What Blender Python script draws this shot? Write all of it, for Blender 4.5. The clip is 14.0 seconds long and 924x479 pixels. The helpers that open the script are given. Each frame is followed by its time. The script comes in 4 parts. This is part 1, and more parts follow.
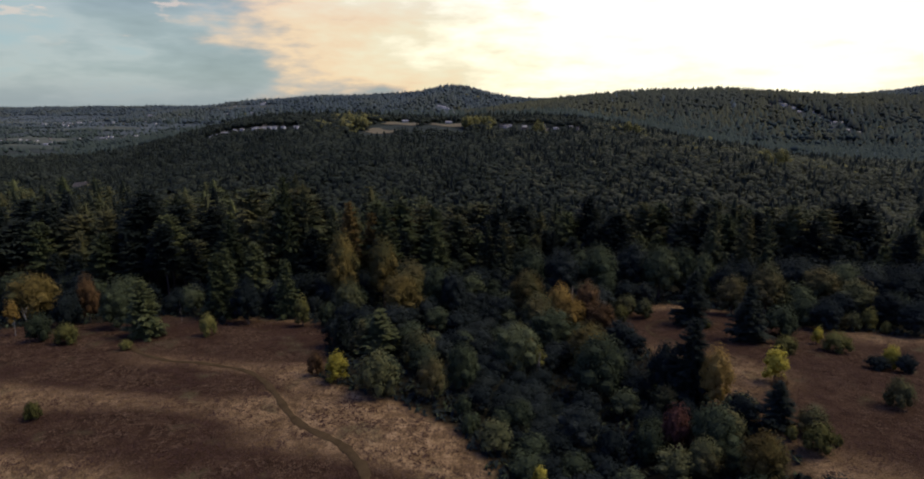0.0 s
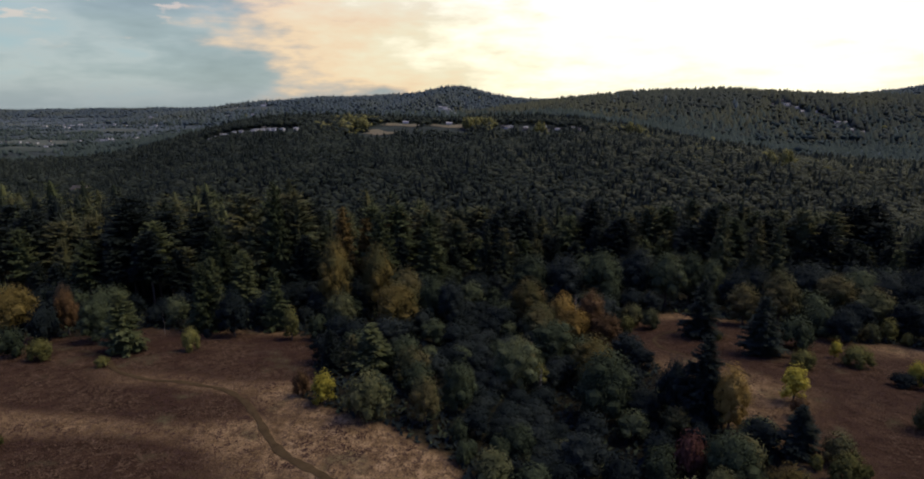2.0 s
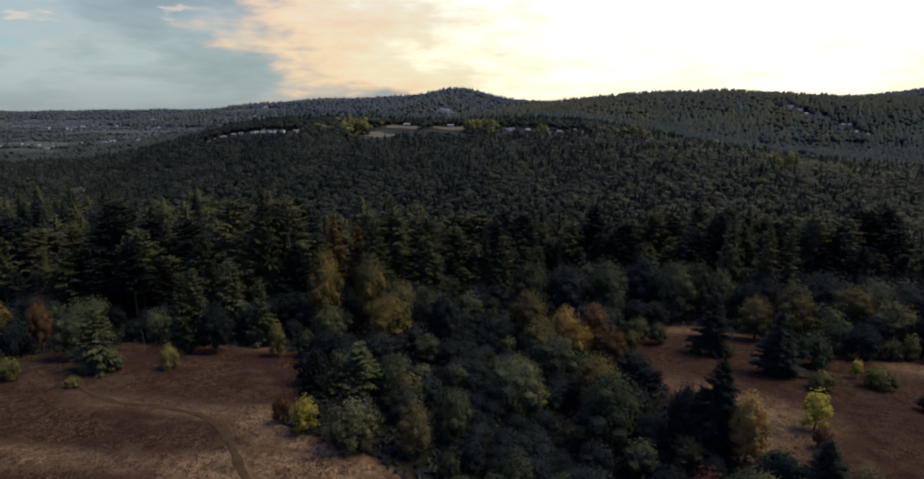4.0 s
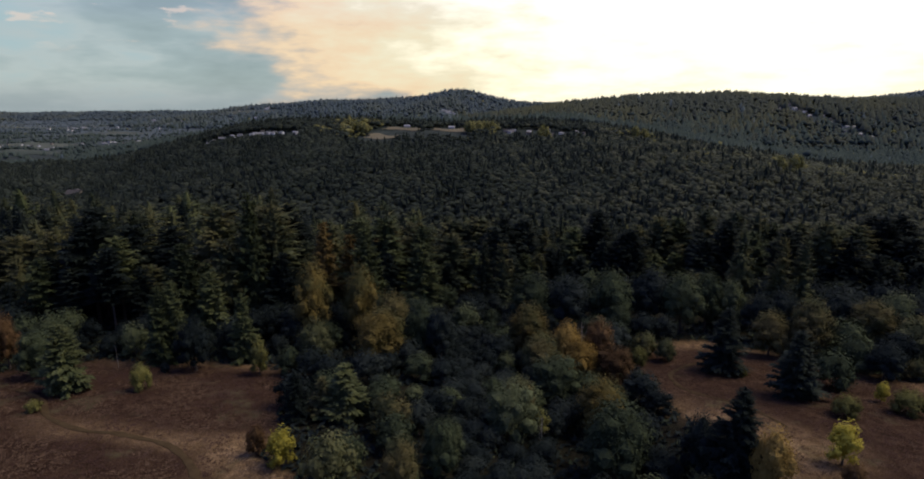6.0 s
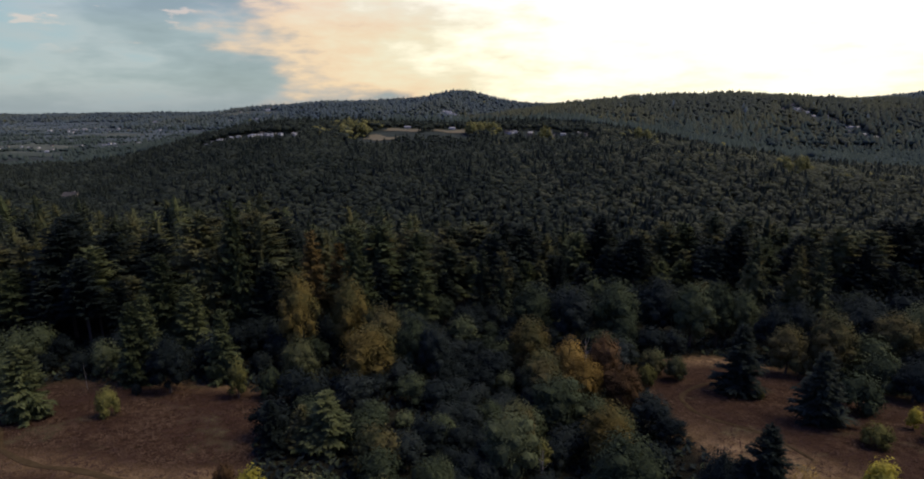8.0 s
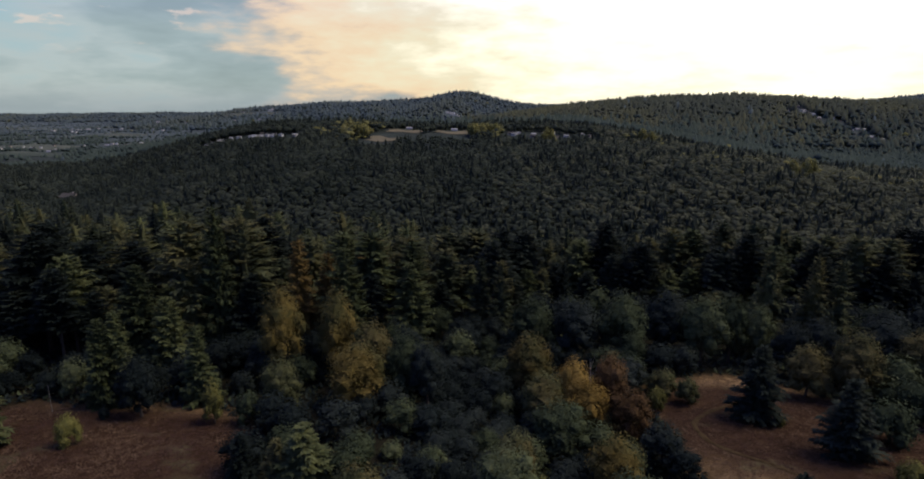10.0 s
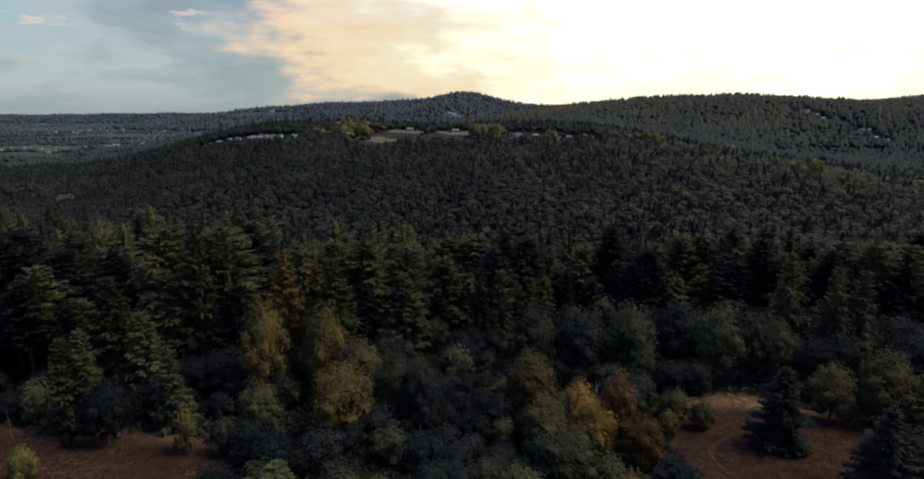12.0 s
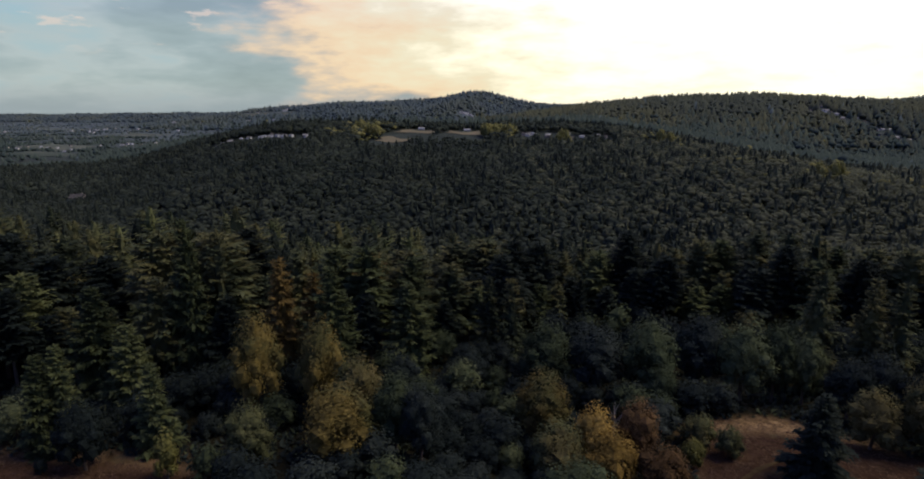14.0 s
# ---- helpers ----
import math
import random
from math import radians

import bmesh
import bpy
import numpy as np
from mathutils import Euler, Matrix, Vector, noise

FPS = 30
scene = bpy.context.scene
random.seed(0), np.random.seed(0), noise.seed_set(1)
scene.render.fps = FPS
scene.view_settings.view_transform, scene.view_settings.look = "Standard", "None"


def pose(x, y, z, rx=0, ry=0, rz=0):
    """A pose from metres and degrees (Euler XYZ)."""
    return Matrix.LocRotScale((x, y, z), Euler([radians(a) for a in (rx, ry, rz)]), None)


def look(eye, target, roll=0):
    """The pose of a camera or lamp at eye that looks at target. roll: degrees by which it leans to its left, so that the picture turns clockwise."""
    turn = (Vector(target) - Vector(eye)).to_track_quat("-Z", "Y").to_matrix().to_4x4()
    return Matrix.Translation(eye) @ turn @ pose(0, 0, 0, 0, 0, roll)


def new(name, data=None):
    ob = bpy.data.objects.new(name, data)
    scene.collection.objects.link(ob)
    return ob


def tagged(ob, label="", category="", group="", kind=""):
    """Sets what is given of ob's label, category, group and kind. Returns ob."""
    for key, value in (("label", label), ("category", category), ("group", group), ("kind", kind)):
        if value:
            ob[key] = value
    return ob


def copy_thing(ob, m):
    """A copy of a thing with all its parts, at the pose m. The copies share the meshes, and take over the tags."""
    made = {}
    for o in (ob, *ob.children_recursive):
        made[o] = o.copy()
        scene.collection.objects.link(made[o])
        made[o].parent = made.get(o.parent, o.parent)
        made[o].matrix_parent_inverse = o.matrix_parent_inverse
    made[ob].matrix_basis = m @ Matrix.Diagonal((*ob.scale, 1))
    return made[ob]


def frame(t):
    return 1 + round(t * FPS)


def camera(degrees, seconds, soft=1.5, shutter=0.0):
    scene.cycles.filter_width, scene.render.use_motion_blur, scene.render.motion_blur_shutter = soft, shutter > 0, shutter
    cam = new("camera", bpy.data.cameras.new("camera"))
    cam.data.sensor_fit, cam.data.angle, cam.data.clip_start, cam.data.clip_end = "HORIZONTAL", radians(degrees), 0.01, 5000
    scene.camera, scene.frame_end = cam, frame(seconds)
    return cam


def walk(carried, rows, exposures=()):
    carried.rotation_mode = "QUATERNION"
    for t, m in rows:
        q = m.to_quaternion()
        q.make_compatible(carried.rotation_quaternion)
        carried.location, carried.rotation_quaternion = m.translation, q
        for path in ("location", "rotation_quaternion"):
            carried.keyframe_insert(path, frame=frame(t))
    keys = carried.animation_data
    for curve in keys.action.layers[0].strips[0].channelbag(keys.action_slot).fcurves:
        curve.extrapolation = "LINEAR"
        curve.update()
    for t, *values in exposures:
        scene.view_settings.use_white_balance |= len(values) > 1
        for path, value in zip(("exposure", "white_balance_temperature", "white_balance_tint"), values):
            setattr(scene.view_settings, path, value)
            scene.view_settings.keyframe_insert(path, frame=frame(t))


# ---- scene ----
cam = camera(78.1, 14.0, soft=1.9)
PATH = [
    (0, (-1.141, -1.788, 54.617), (-1.342, 0.148, 54.156), 0.1),
    (1, (-1.04, 1.769, 54.592), (-1.244, 3.704, 54.131), -0.0),
    (2, (-0.858, 5.433, 54.665), (-1.065, 7.368, 54.207), -0.1),
    (3, (-0.563, 9.154, 54.809), (-0.774, 11.09, 54.354), -0.1),
    (6, (0.03, 21.485, 54.966), (-0.19, 23.422, 54.519), -0.0),
    (7, (0.178, 25.864, 54.978), (-0.044, 27.801, 54.532), -0.0),
    (8, (0.358, 30.347, 55.049), (0.132, 32.284, 54.605), -0.1),
    (10.5, (0.802, 41.253, 55.269), (0.563, 43.189, 54.829), -0.0),
    (11, (0.809, 43.395, 55.269), (0.568, 45.331, 54.83), -0.1),
    (12, (0.857, 47.733, 55.285), (0.614, 49.669, 54.846), -0.0),
    (13, (0.854, 51.881, 55.242), (0.595, 53.815, 54.803), -0.0),
    (13.5, (0.768, 53.964, 55.261), (0.498, 55.896, 54.82), -0.0),
    (14, (0.7, 55.945, 55.269), (0.416, 57.876, 54.828), -0.0),
]
walk(cam, [(t, look(eye, target, roll)) for t, eye, target, roll in PATH])

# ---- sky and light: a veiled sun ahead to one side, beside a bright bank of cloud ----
SUN_AZIMUTH, SUN_ELEVATION = 80.0, 56.0      # degrees, clockwise from +y; above the horizon
sun_way = Vector((math.sin(radians(SUN_AZIMUTH)) * math.cos(radians(SUN_ELEVATION)),
                  math.cos(radians(SUN_AZIMUTH)) * math.cos(radians(SUN_ELEVATION)), math.sin(radians(SUN_ELEVATION))))
sun_data = bpy.data.lights.new("sun", "SUN")
sun_data.energy, sun_data.angle, sun_data.color = 2.7, radians(34), (1.0, 0.85, 0.64)
sun = new("sun", sun_data)
sun.matrix_world = look(sun_way * 900, (0, 0, 0))
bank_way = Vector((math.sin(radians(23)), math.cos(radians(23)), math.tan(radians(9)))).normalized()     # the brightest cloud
scene.view_settings.exposure = 0.0


class Nodes:
    """A short way to write node trees."""

    def __init__(self, tree):
        self.tree = tree
        tree.nodes.clear()

    def add(self, kind, operation=""):
        node = self.tree.nodes.new(kind)
        if operation:
            node.operation = operation
        return node

    def link(self, a, b):
        self.tree.links.new(a, b)

    def put(self, socket, value):
        if isinstance(value, bpy.types.NodeSocket):
            self.tree.links.new(value, socket)
        else:
            socket.default_value = value

    def math(self, op, a, b=0.0, c=0.0):
        n = self.add("ShaderNodeMath", operation=op)
        for s, v in zip(n.inputs, (a, b, c)):
            self.put(s, v)
        return n.outputs[0]

    def noise(self, vector, scale, detail=3.0, rough=0.55):
        n = self.add("ShaderNodeTexNoise")
        if vector is not None:
            self.put(n.inputs["Vector"], vector)
        n.inputs["Scale"].default_value, n.inputs["Detail"].default_value, n.inputs["Roughness"].default_value = scale, detail, rough
        return n.outputs["Fac"]

    def ramp(self, fac, *stops):
        n = self.add("ShaderNodeValToRGB")
        e = n.color_ramp.elements
        while len(e) < len(stops):
            e.new(0.5)
        for el, (at, colour) in zip(e, stops):
            el.position, el.color = at, (*colour, 1.0) if len(colour) == 3 else colour
        self.put(n.inputs["Fac"], fac)
        return n.outputs["Color"]

    def mix(self, fac, a, b, blend="MIX"):
        n = self.add("ShaderNodeMix")
        n.data_type, n.blend_type = "RGBA", blend
        self.put(n.inputs["Factor"], fac)
        for name, v in (("A", a), ("B", b)):
            s = [i for i in n.inputs if i.name == name and i.type == "RGBA"][0]
            self.put(s, v if isinstance(v, bpy.types.NodeSocket) else (*v, 1.0))
        return [o for o in n.outputs if o.type == "RGBA"][0]

    def span(self, value, a, b, lo=0.0, hi=1.0):
        n = self.add("ShaderNodeMapRange")
        n.interpolation_type = "SMOOTHSTEP"
        for s, v in zip(n.inputs, (value, a, b, lo, hi)):
            self.put(s, v)
        return n.outputs[0]


world = bpy.data.worlds.new("world")
scene.world = world
world.use_nodes = True
w = Nodes(world.node_tree)
way = w.add("ShaderNodeTexCoord").outputs["Generated"]
split = w.add("ShaderNodeSeparateXYZ")
w.link(way, split.inputs[0])
up = split.outputs["Z"]
sky = w.add("ShaderNodeTexSky")
sky.sky_type, sky.sun_disc, sky.sun_elevation, sky.sun_rotation = "NISHITA", False, radians(SUN_ELEVATION), radians(SUN_AZIMUTH)
sky_light = w.mix(1.0, sky.outputs["Color"], (0.10, 0.10, 0.10), "MULTIPLY")
# cloud sheet: long flat layers low down, wider cells overhead
flat = w.add("ShaderNodeVectorMath", operation="MULTIPLY")
w.link(way, flat.inputs[0])
flat.inputs[1].default_value = (1.0, 1.0, 3.6)
layers = w.noise(flat.outputs[0], 5.0, 4.0, 0.55)
wisps = w.noise(flat.outputs[0], 14.0, 4.0, 0.55)
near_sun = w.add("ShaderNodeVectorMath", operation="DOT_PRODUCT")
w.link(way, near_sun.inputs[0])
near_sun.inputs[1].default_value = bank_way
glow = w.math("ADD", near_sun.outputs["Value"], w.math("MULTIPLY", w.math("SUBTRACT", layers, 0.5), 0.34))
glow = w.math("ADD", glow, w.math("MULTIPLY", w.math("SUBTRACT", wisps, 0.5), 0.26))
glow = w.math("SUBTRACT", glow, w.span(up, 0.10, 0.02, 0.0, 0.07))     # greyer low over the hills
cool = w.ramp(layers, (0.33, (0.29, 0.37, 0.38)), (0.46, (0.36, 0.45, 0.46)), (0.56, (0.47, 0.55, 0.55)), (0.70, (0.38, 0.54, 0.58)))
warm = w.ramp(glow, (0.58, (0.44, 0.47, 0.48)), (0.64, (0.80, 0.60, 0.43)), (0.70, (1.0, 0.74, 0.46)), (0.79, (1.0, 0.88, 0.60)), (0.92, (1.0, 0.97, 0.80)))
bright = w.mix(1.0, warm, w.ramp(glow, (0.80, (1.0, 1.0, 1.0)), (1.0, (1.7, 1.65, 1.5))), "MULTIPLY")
puffs = w.math("MULTIPLY", w.span(wisps, 0.60, 0.70), w.span(up, 0.06, 0.14))     # small lit puffs in the grey
cool = w.mix(w.math("MULTIPLY", puffs, 0.75), cool, (0.86, 0.70, 0.58))
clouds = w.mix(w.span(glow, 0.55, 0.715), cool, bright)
cover = w.mix(0.82, sky_light, clouds)
low = w.span(up, 0.0, 0.05, 1.0, 0.0)
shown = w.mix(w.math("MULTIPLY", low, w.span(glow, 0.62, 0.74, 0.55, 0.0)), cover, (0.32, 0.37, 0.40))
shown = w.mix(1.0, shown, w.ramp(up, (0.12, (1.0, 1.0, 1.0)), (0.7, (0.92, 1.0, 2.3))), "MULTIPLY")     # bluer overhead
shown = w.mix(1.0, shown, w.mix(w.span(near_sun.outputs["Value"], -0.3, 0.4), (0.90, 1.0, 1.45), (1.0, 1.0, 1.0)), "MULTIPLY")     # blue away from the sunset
ground_tone = w.mix(w.span(up, -0.02, 0.0), (0.03, 0.03, 0.025), shown)
back = w.add("ShaderNodeBackground")
w.link(ground_tone, back.inputs["Color"])
back.inputs["Strength"].default_value = 1.0
zenith = w.span(up, 0.15, 0.80, 1.0, 0.50)     # darker overhead, out of view: dimming added to deepen contrast in the woods
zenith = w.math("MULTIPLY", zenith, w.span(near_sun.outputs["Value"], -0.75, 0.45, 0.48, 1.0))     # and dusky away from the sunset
w.link(zenith, back.inputs["Strength"])
w.link(back.outputs[0], w.add("ShaderNodeOutputWorld").inputs["Surface"])


# ---- materials ----
def material(name):
    m = bpy.data.materials.new(name)
    m.use_nodes = True
    return m, Nodes(m.node_tree)


def finish(n, colour, rough=0.85, bump=None, strength=0.4, distance=0.1, leaf=0.0, specular=0.25):
    p = n.add("ShaderNodeBsdfPrincipled")
    n.put(p.inputs["Base Color"], colour if isinstance(colour, bpy.types.NodeSocket) else (*colour, 1))
    n.put(p.inputs["Roughness"], rough)
    p.inputs["Specular IOR Level"].default_value = specular
    if bump is not None:
        b = n.add("ShaderNodeBump")
        b.inputs["Strength"].default_value, b.inputs["Distance"].default_value = strength, distance
        n.link(bump, b.inputs["Height"])
        n.link(b.outputs[0], p.inputs["Normal"])
    out = p.outputs[0]
    if leaf:
        thin = n.add("ShaderNodeBsdfTranslucent")
        n.put(thin.inputs["Color"], colour)
        both = n.add("ShaderNodeMixShader")
        both.inputs[0].default_value = leaf
        n.link(out, both.inputs[1])
        n.link(thin.outputs[0], both.inputs[2])
        out = both.outputs[0]
    n.link(out, n.add("ShaderNodeOutputMaterial").inputs["Surface"])


def foliage(name, dark, mid, light, other=None, leaf=0.12, patch=0.35, each_one=0.20, patchy=0.76):
    """Leaves or needles: every clump has its own tone, every tree its own tint, and larger patches turn colour."""
    m, n = material(name)
    geo = n.add("ShaderNodeNewGeometry")
    place = geo.outputs["Position"]
    each = geo.outputs["Random Per Island"]
    tree = n.add("ShaderNodeObjectInfo").outputs["Random"]
    mottled = n.noise(place, patch, 3.0, 0.6)
    tone = n.math("ADD", n.math("MULTIPLY", each, each_one), n.math("MULTIPLY", mottled, patchy))
    own = n.add("ShaderNodeAttribute")
    own.attribute_name = "tree_tone"
    tone = n.math("ADD", tone, n.math("MULTIPLY", n.math("SUBTRACT", tree, 0.5), 0.40))
    tone = n.math("ADD", tone, own.outputs["Fac"])
    colour = n.ramp(tone, (0.18, dark), (0.52, mid), (0.92, light))
    if other:
        turned = n.span(n.math("ADD", n.noise(place, patch * 0.3, 2.0), n.math("MULTIPLY", each, 0.12)), 0.52, 0.68)
        colour = n.mix(turned, colour, other)
    finish(n, colour, 0.85, leaf=leaf, specular=0.05)
    return m


LEAF = {
    "needle": foliage("fir_needles", (0.0151, 0.0207, 0.0136), (0.0452, 0.0561, 0.0318), (0.123, 0.129, 0.059), (0.0905, 0.0878, 0.0386)),
    "needle_light": foliage("light_fir_needles", (0.0197, 0.0271, 0.0141), (0.059, 0.0722, 0.0325), (0.135, 0.146, 0.0606)),
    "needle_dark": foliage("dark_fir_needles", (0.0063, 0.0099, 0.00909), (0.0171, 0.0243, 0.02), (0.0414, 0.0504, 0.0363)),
    "needle_gold": foliage("turning_larch_needles", (0.044, 0.032, 0.012), (0.115, 0.080, 0.027), (0.20, 0.14, 0.05)),
    "green": foliage("green_leaves", (0.0157, 0.0224, 0.0135), (0.047, 0.0605, 0.0317), (0.118, 0.132, 0.0635)),
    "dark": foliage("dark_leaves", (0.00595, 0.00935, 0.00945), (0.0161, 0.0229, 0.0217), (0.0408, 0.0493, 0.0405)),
    "olive": foliage("olive_leaves", (0.0223, 0.0273, 0.0135), (0.0708, 0.0769, 0.035), (0.152, 0.15, 0.0642), (0.0994, 0.085, 0.035)),
    "ochre": foliage("ochre_leaves", (0.0344, 0.0276, 0.0101), (0.115, 0.088, 0.0266), (0.225, 0.17, 0.0516), (0.0727, 0.0718, 0.0282)),
    "gold": foliage("golden_leaves", (0.0734, 0.0483, 0.0134), (0.213, 0.14, 0.037), (0.355, 0.242, 0.0719)),
    "yellow": foliage("yellow_leaves", (0.16, 0.145, 0.024), (0.38, 0.33, 0.055), (0.58, 0.50, 0.10), leaf=0.3),
    "yellowgreen": foliage("yellow_green_leaves", (0.0432, 0.0456, 0.0144), (0.126, 0.122, 0.0384), (0.24, 0.226, 0.0696), leaf=0.2),
    "rust": foliage("rusty_leaves", (0.0388, 0.0239, 0.0113), (0.104, 0.0627, 0.0287), (0.182, 0.114, 0.0513)),
    "red": foliage("red_leaves", (0.040, 0.020, 0.014), (0.095, 0.044, 0.034), (0.15, 0.080, 0.058), (0.05, 0.06, 0.022)),
    # greyer copies of the near leaves, with the valley's haze put into them
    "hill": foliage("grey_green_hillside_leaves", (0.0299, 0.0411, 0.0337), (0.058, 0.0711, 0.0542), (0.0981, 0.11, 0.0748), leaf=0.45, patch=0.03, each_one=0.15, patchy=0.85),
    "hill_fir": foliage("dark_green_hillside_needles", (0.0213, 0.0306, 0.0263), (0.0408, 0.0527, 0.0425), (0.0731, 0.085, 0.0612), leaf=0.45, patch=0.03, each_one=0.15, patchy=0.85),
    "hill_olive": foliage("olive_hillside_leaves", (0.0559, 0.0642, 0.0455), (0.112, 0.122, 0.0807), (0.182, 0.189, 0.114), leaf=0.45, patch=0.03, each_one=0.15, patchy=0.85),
    # haze over the far woods is put into these three paler leaf colours
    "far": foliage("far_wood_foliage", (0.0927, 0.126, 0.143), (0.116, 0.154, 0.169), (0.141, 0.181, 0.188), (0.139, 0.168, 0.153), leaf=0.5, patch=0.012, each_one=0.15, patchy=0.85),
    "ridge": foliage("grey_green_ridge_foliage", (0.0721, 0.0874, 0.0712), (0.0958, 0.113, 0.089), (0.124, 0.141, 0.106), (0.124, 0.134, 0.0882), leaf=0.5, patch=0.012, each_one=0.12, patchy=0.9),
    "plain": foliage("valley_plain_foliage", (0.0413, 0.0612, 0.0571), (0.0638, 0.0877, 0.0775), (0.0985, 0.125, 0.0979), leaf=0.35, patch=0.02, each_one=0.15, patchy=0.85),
    # turning leaves, brightened to gold with the warm light on them
    "far_gold": foliage("far_turning_foliage", (0.14, 0.142, 0.055), (0.225, 0.215, 0.082), (0.31, 0.29, 0.115), leaf=0.35, patch=0.05, each_one=0.2),
}


def bark(name, low, high):
    m, n = material(name)
    place = n.add("ShaderNodeTexCoord").outputs["Object"]
    grain = n.noise(place, 6.0, 4.0)
    finish(n, n.mix(grain, low, high), 0.9, grain, 0.6, 0.05)
    return m


BARK = bark("grey_brown_bark", (0.045, 0.034, 0.026), (0.12, 0.095, 0.075))
BIRCH_BARK = bark("pale_birch_bark", (0.18, 0.165, 0.14), (0.34, 0.32, 0.28))


def ground_material():
    m, n = material("dry_meadow_and_wood_floor")
    place = n.add("ShaderNodeNewGeometry").outputs["Position"]
    land = n.add("ShaderNodeAttribute")
    land.attribute_name = "open_land"
    open_land = land.outputs["Fac"]
    patches = n.add("ShaderNodeAttribute")
    patches.attribute_name = "heather"
    heather = patches.outputs["Fac"]
    broad, tuft, fine = n.noise(place, 0.055, 4.0, 0.6), n.noise(place, 0.42, 5.0, 0.65), n.noise(place, 3.4, 5.0, 0.75)
    straw = n.ramp(n.math("ADD", n.math("MULTIPLY", tuft, 0.6), n.math("MULTIPLY", fine, 0.5)), (0.38, (0.072, 0.046, 0.022)), (0.53, (0.165, 0.108, 0.055)), (0.68, (0.34, 0.232, 0.125)))
    heath = n.ramp(n.math("ADD", n.math("MULTIPLY", tuft, 0.5), n.math("MULTIPLY", fine, 0.5)), (0.36, (0.020, 0.011, 0.007)), (0.54, (0.050, 0.029, 0.018)), (0.68, (0.105, 0.066, 0.038)))
    turf = n.mix(n.span(n.math("ADD", n.math("MULTIPLY", heather, 0.75), n.math("ADD", n.math("MULTIPLY", broad, 0.5), n.math("MULTIPLY", tuft, 0.3))), 0.52, 0.86), straw, heath)
    turf = n.mix(n.span(n.noise(place, 0.13, 3.0), 0.58, 0.72, 0.0, 0.6), turf, (0.10, 0.088, 0.045))
    # litter colour taken near black, with the shade under the trees put in
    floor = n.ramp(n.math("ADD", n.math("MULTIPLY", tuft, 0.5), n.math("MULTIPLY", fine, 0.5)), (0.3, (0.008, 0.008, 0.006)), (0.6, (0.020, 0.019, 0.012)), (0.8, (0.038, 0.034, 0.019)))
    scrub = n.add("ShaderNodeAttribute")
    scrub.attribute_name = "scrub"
    # shrub colour grows paler and bluer with distance, as painted haze
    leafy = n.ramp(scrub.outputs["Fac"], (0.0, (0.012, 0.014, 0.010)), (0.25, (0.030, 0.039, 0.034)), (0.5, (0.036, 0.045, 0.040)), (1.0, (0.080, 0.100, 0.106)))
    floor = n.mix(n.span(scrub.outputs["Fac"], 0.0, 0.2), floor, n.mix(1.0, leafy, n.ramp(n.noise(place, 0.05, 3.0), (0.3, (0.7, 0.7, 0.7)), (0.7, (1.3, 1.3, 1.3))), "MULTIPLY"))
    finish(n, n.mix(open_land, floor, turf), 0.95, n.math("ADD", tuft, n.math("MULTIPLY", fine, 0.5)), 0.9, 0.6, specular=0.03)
    return m


def plain_material(name, low, high, scale, rough=0.85, bump=0.3, specular=0.25):
    m, n = material(name)
    place = n.add("ShaderNodeNewGeometry").outputs["Position"]
    a, b = n.noise(place, scale, 4.0, 0.6), n.noise(place, scale * 7, 3.0, 0.6)
    tint = n.math("MULTIPLY", n.math("SUBTRACT", n.add("ShaderNodeObjectInfo").outputs["Random"], 0.5), 0.3)
    f = n.math("ADD", n.math("ADD", n.math("MULTIPLY", a, 0.7), n.math("MULTIPLY", b, 0.3)), tint)
    finish(n, n.mix(n.span(f, 0.3, 0.7), low, high), rough, b, bump, 0.05, specular=specular)
    return m


GROUND = ground_material()
GRASS = foliage("dry_grass_blades", (0.052, 0.033, 0.021), (0.102, 0.066, 0.041), (0.175, 0.120, 0.074), (0.062, 0.036, 0.027), leaf=0.2, patch=0.4)
TRAIL = plain_material("trodden_earth", (0.030, 0.020, 0.010), (0.066, 0.046, 0.023), 0.8, 0.95, 0.3, 0.03)
STUBBLE = plain_material("pale_stubble_field", (0.095, 0.085, 0.056), (0.15, 0.132, 0.088), 0.02, 0.95, 0.3, 0.03)
PASTURE = plain_material("green_grey_pasture", (0.055, 0.068, 0.054), (0.105, 0.115, 0.092), 0.015, 0.95, 0.3, 0.03)
WALL = plain_material("pale_painted_siding", (0.46, 0.45, 0.42), (0.68, 0.67, 0.64), 0.3)
WALL_TAN = plain_material("tan_painted_siding", (0.20, 0.175, 0.15), (0.28, 0.25, 0.215), 0.3)
ROOF = plain_material("grey_shingle_roof", (0.10, 0.095, 0.09), (0.22, 0.21, 0.20), 0.4)
ROOF_PALE = plain_material("pale_metal_roof", (0.22, 0.22, 0.215), (0.36, 0.36, 0.35), 0.3, 0.5)
ROOF_BROWN = plain_material("brown_shingle_roof", (0.048, 0.044, 0.040), (0.085, 0.078, 0.070), 0.4)
GLASS = plain_material("dark_window_glass", (0.015, 0.018, 0.022), (0.03, 0.034, 0.04), 0.5, 0.08, 0.0)
DOOR = plain_material("dark_door_paint", (0.06, 0.05, 0.045), (0.11, 0.09, 0.08), 0.5, 0.5)
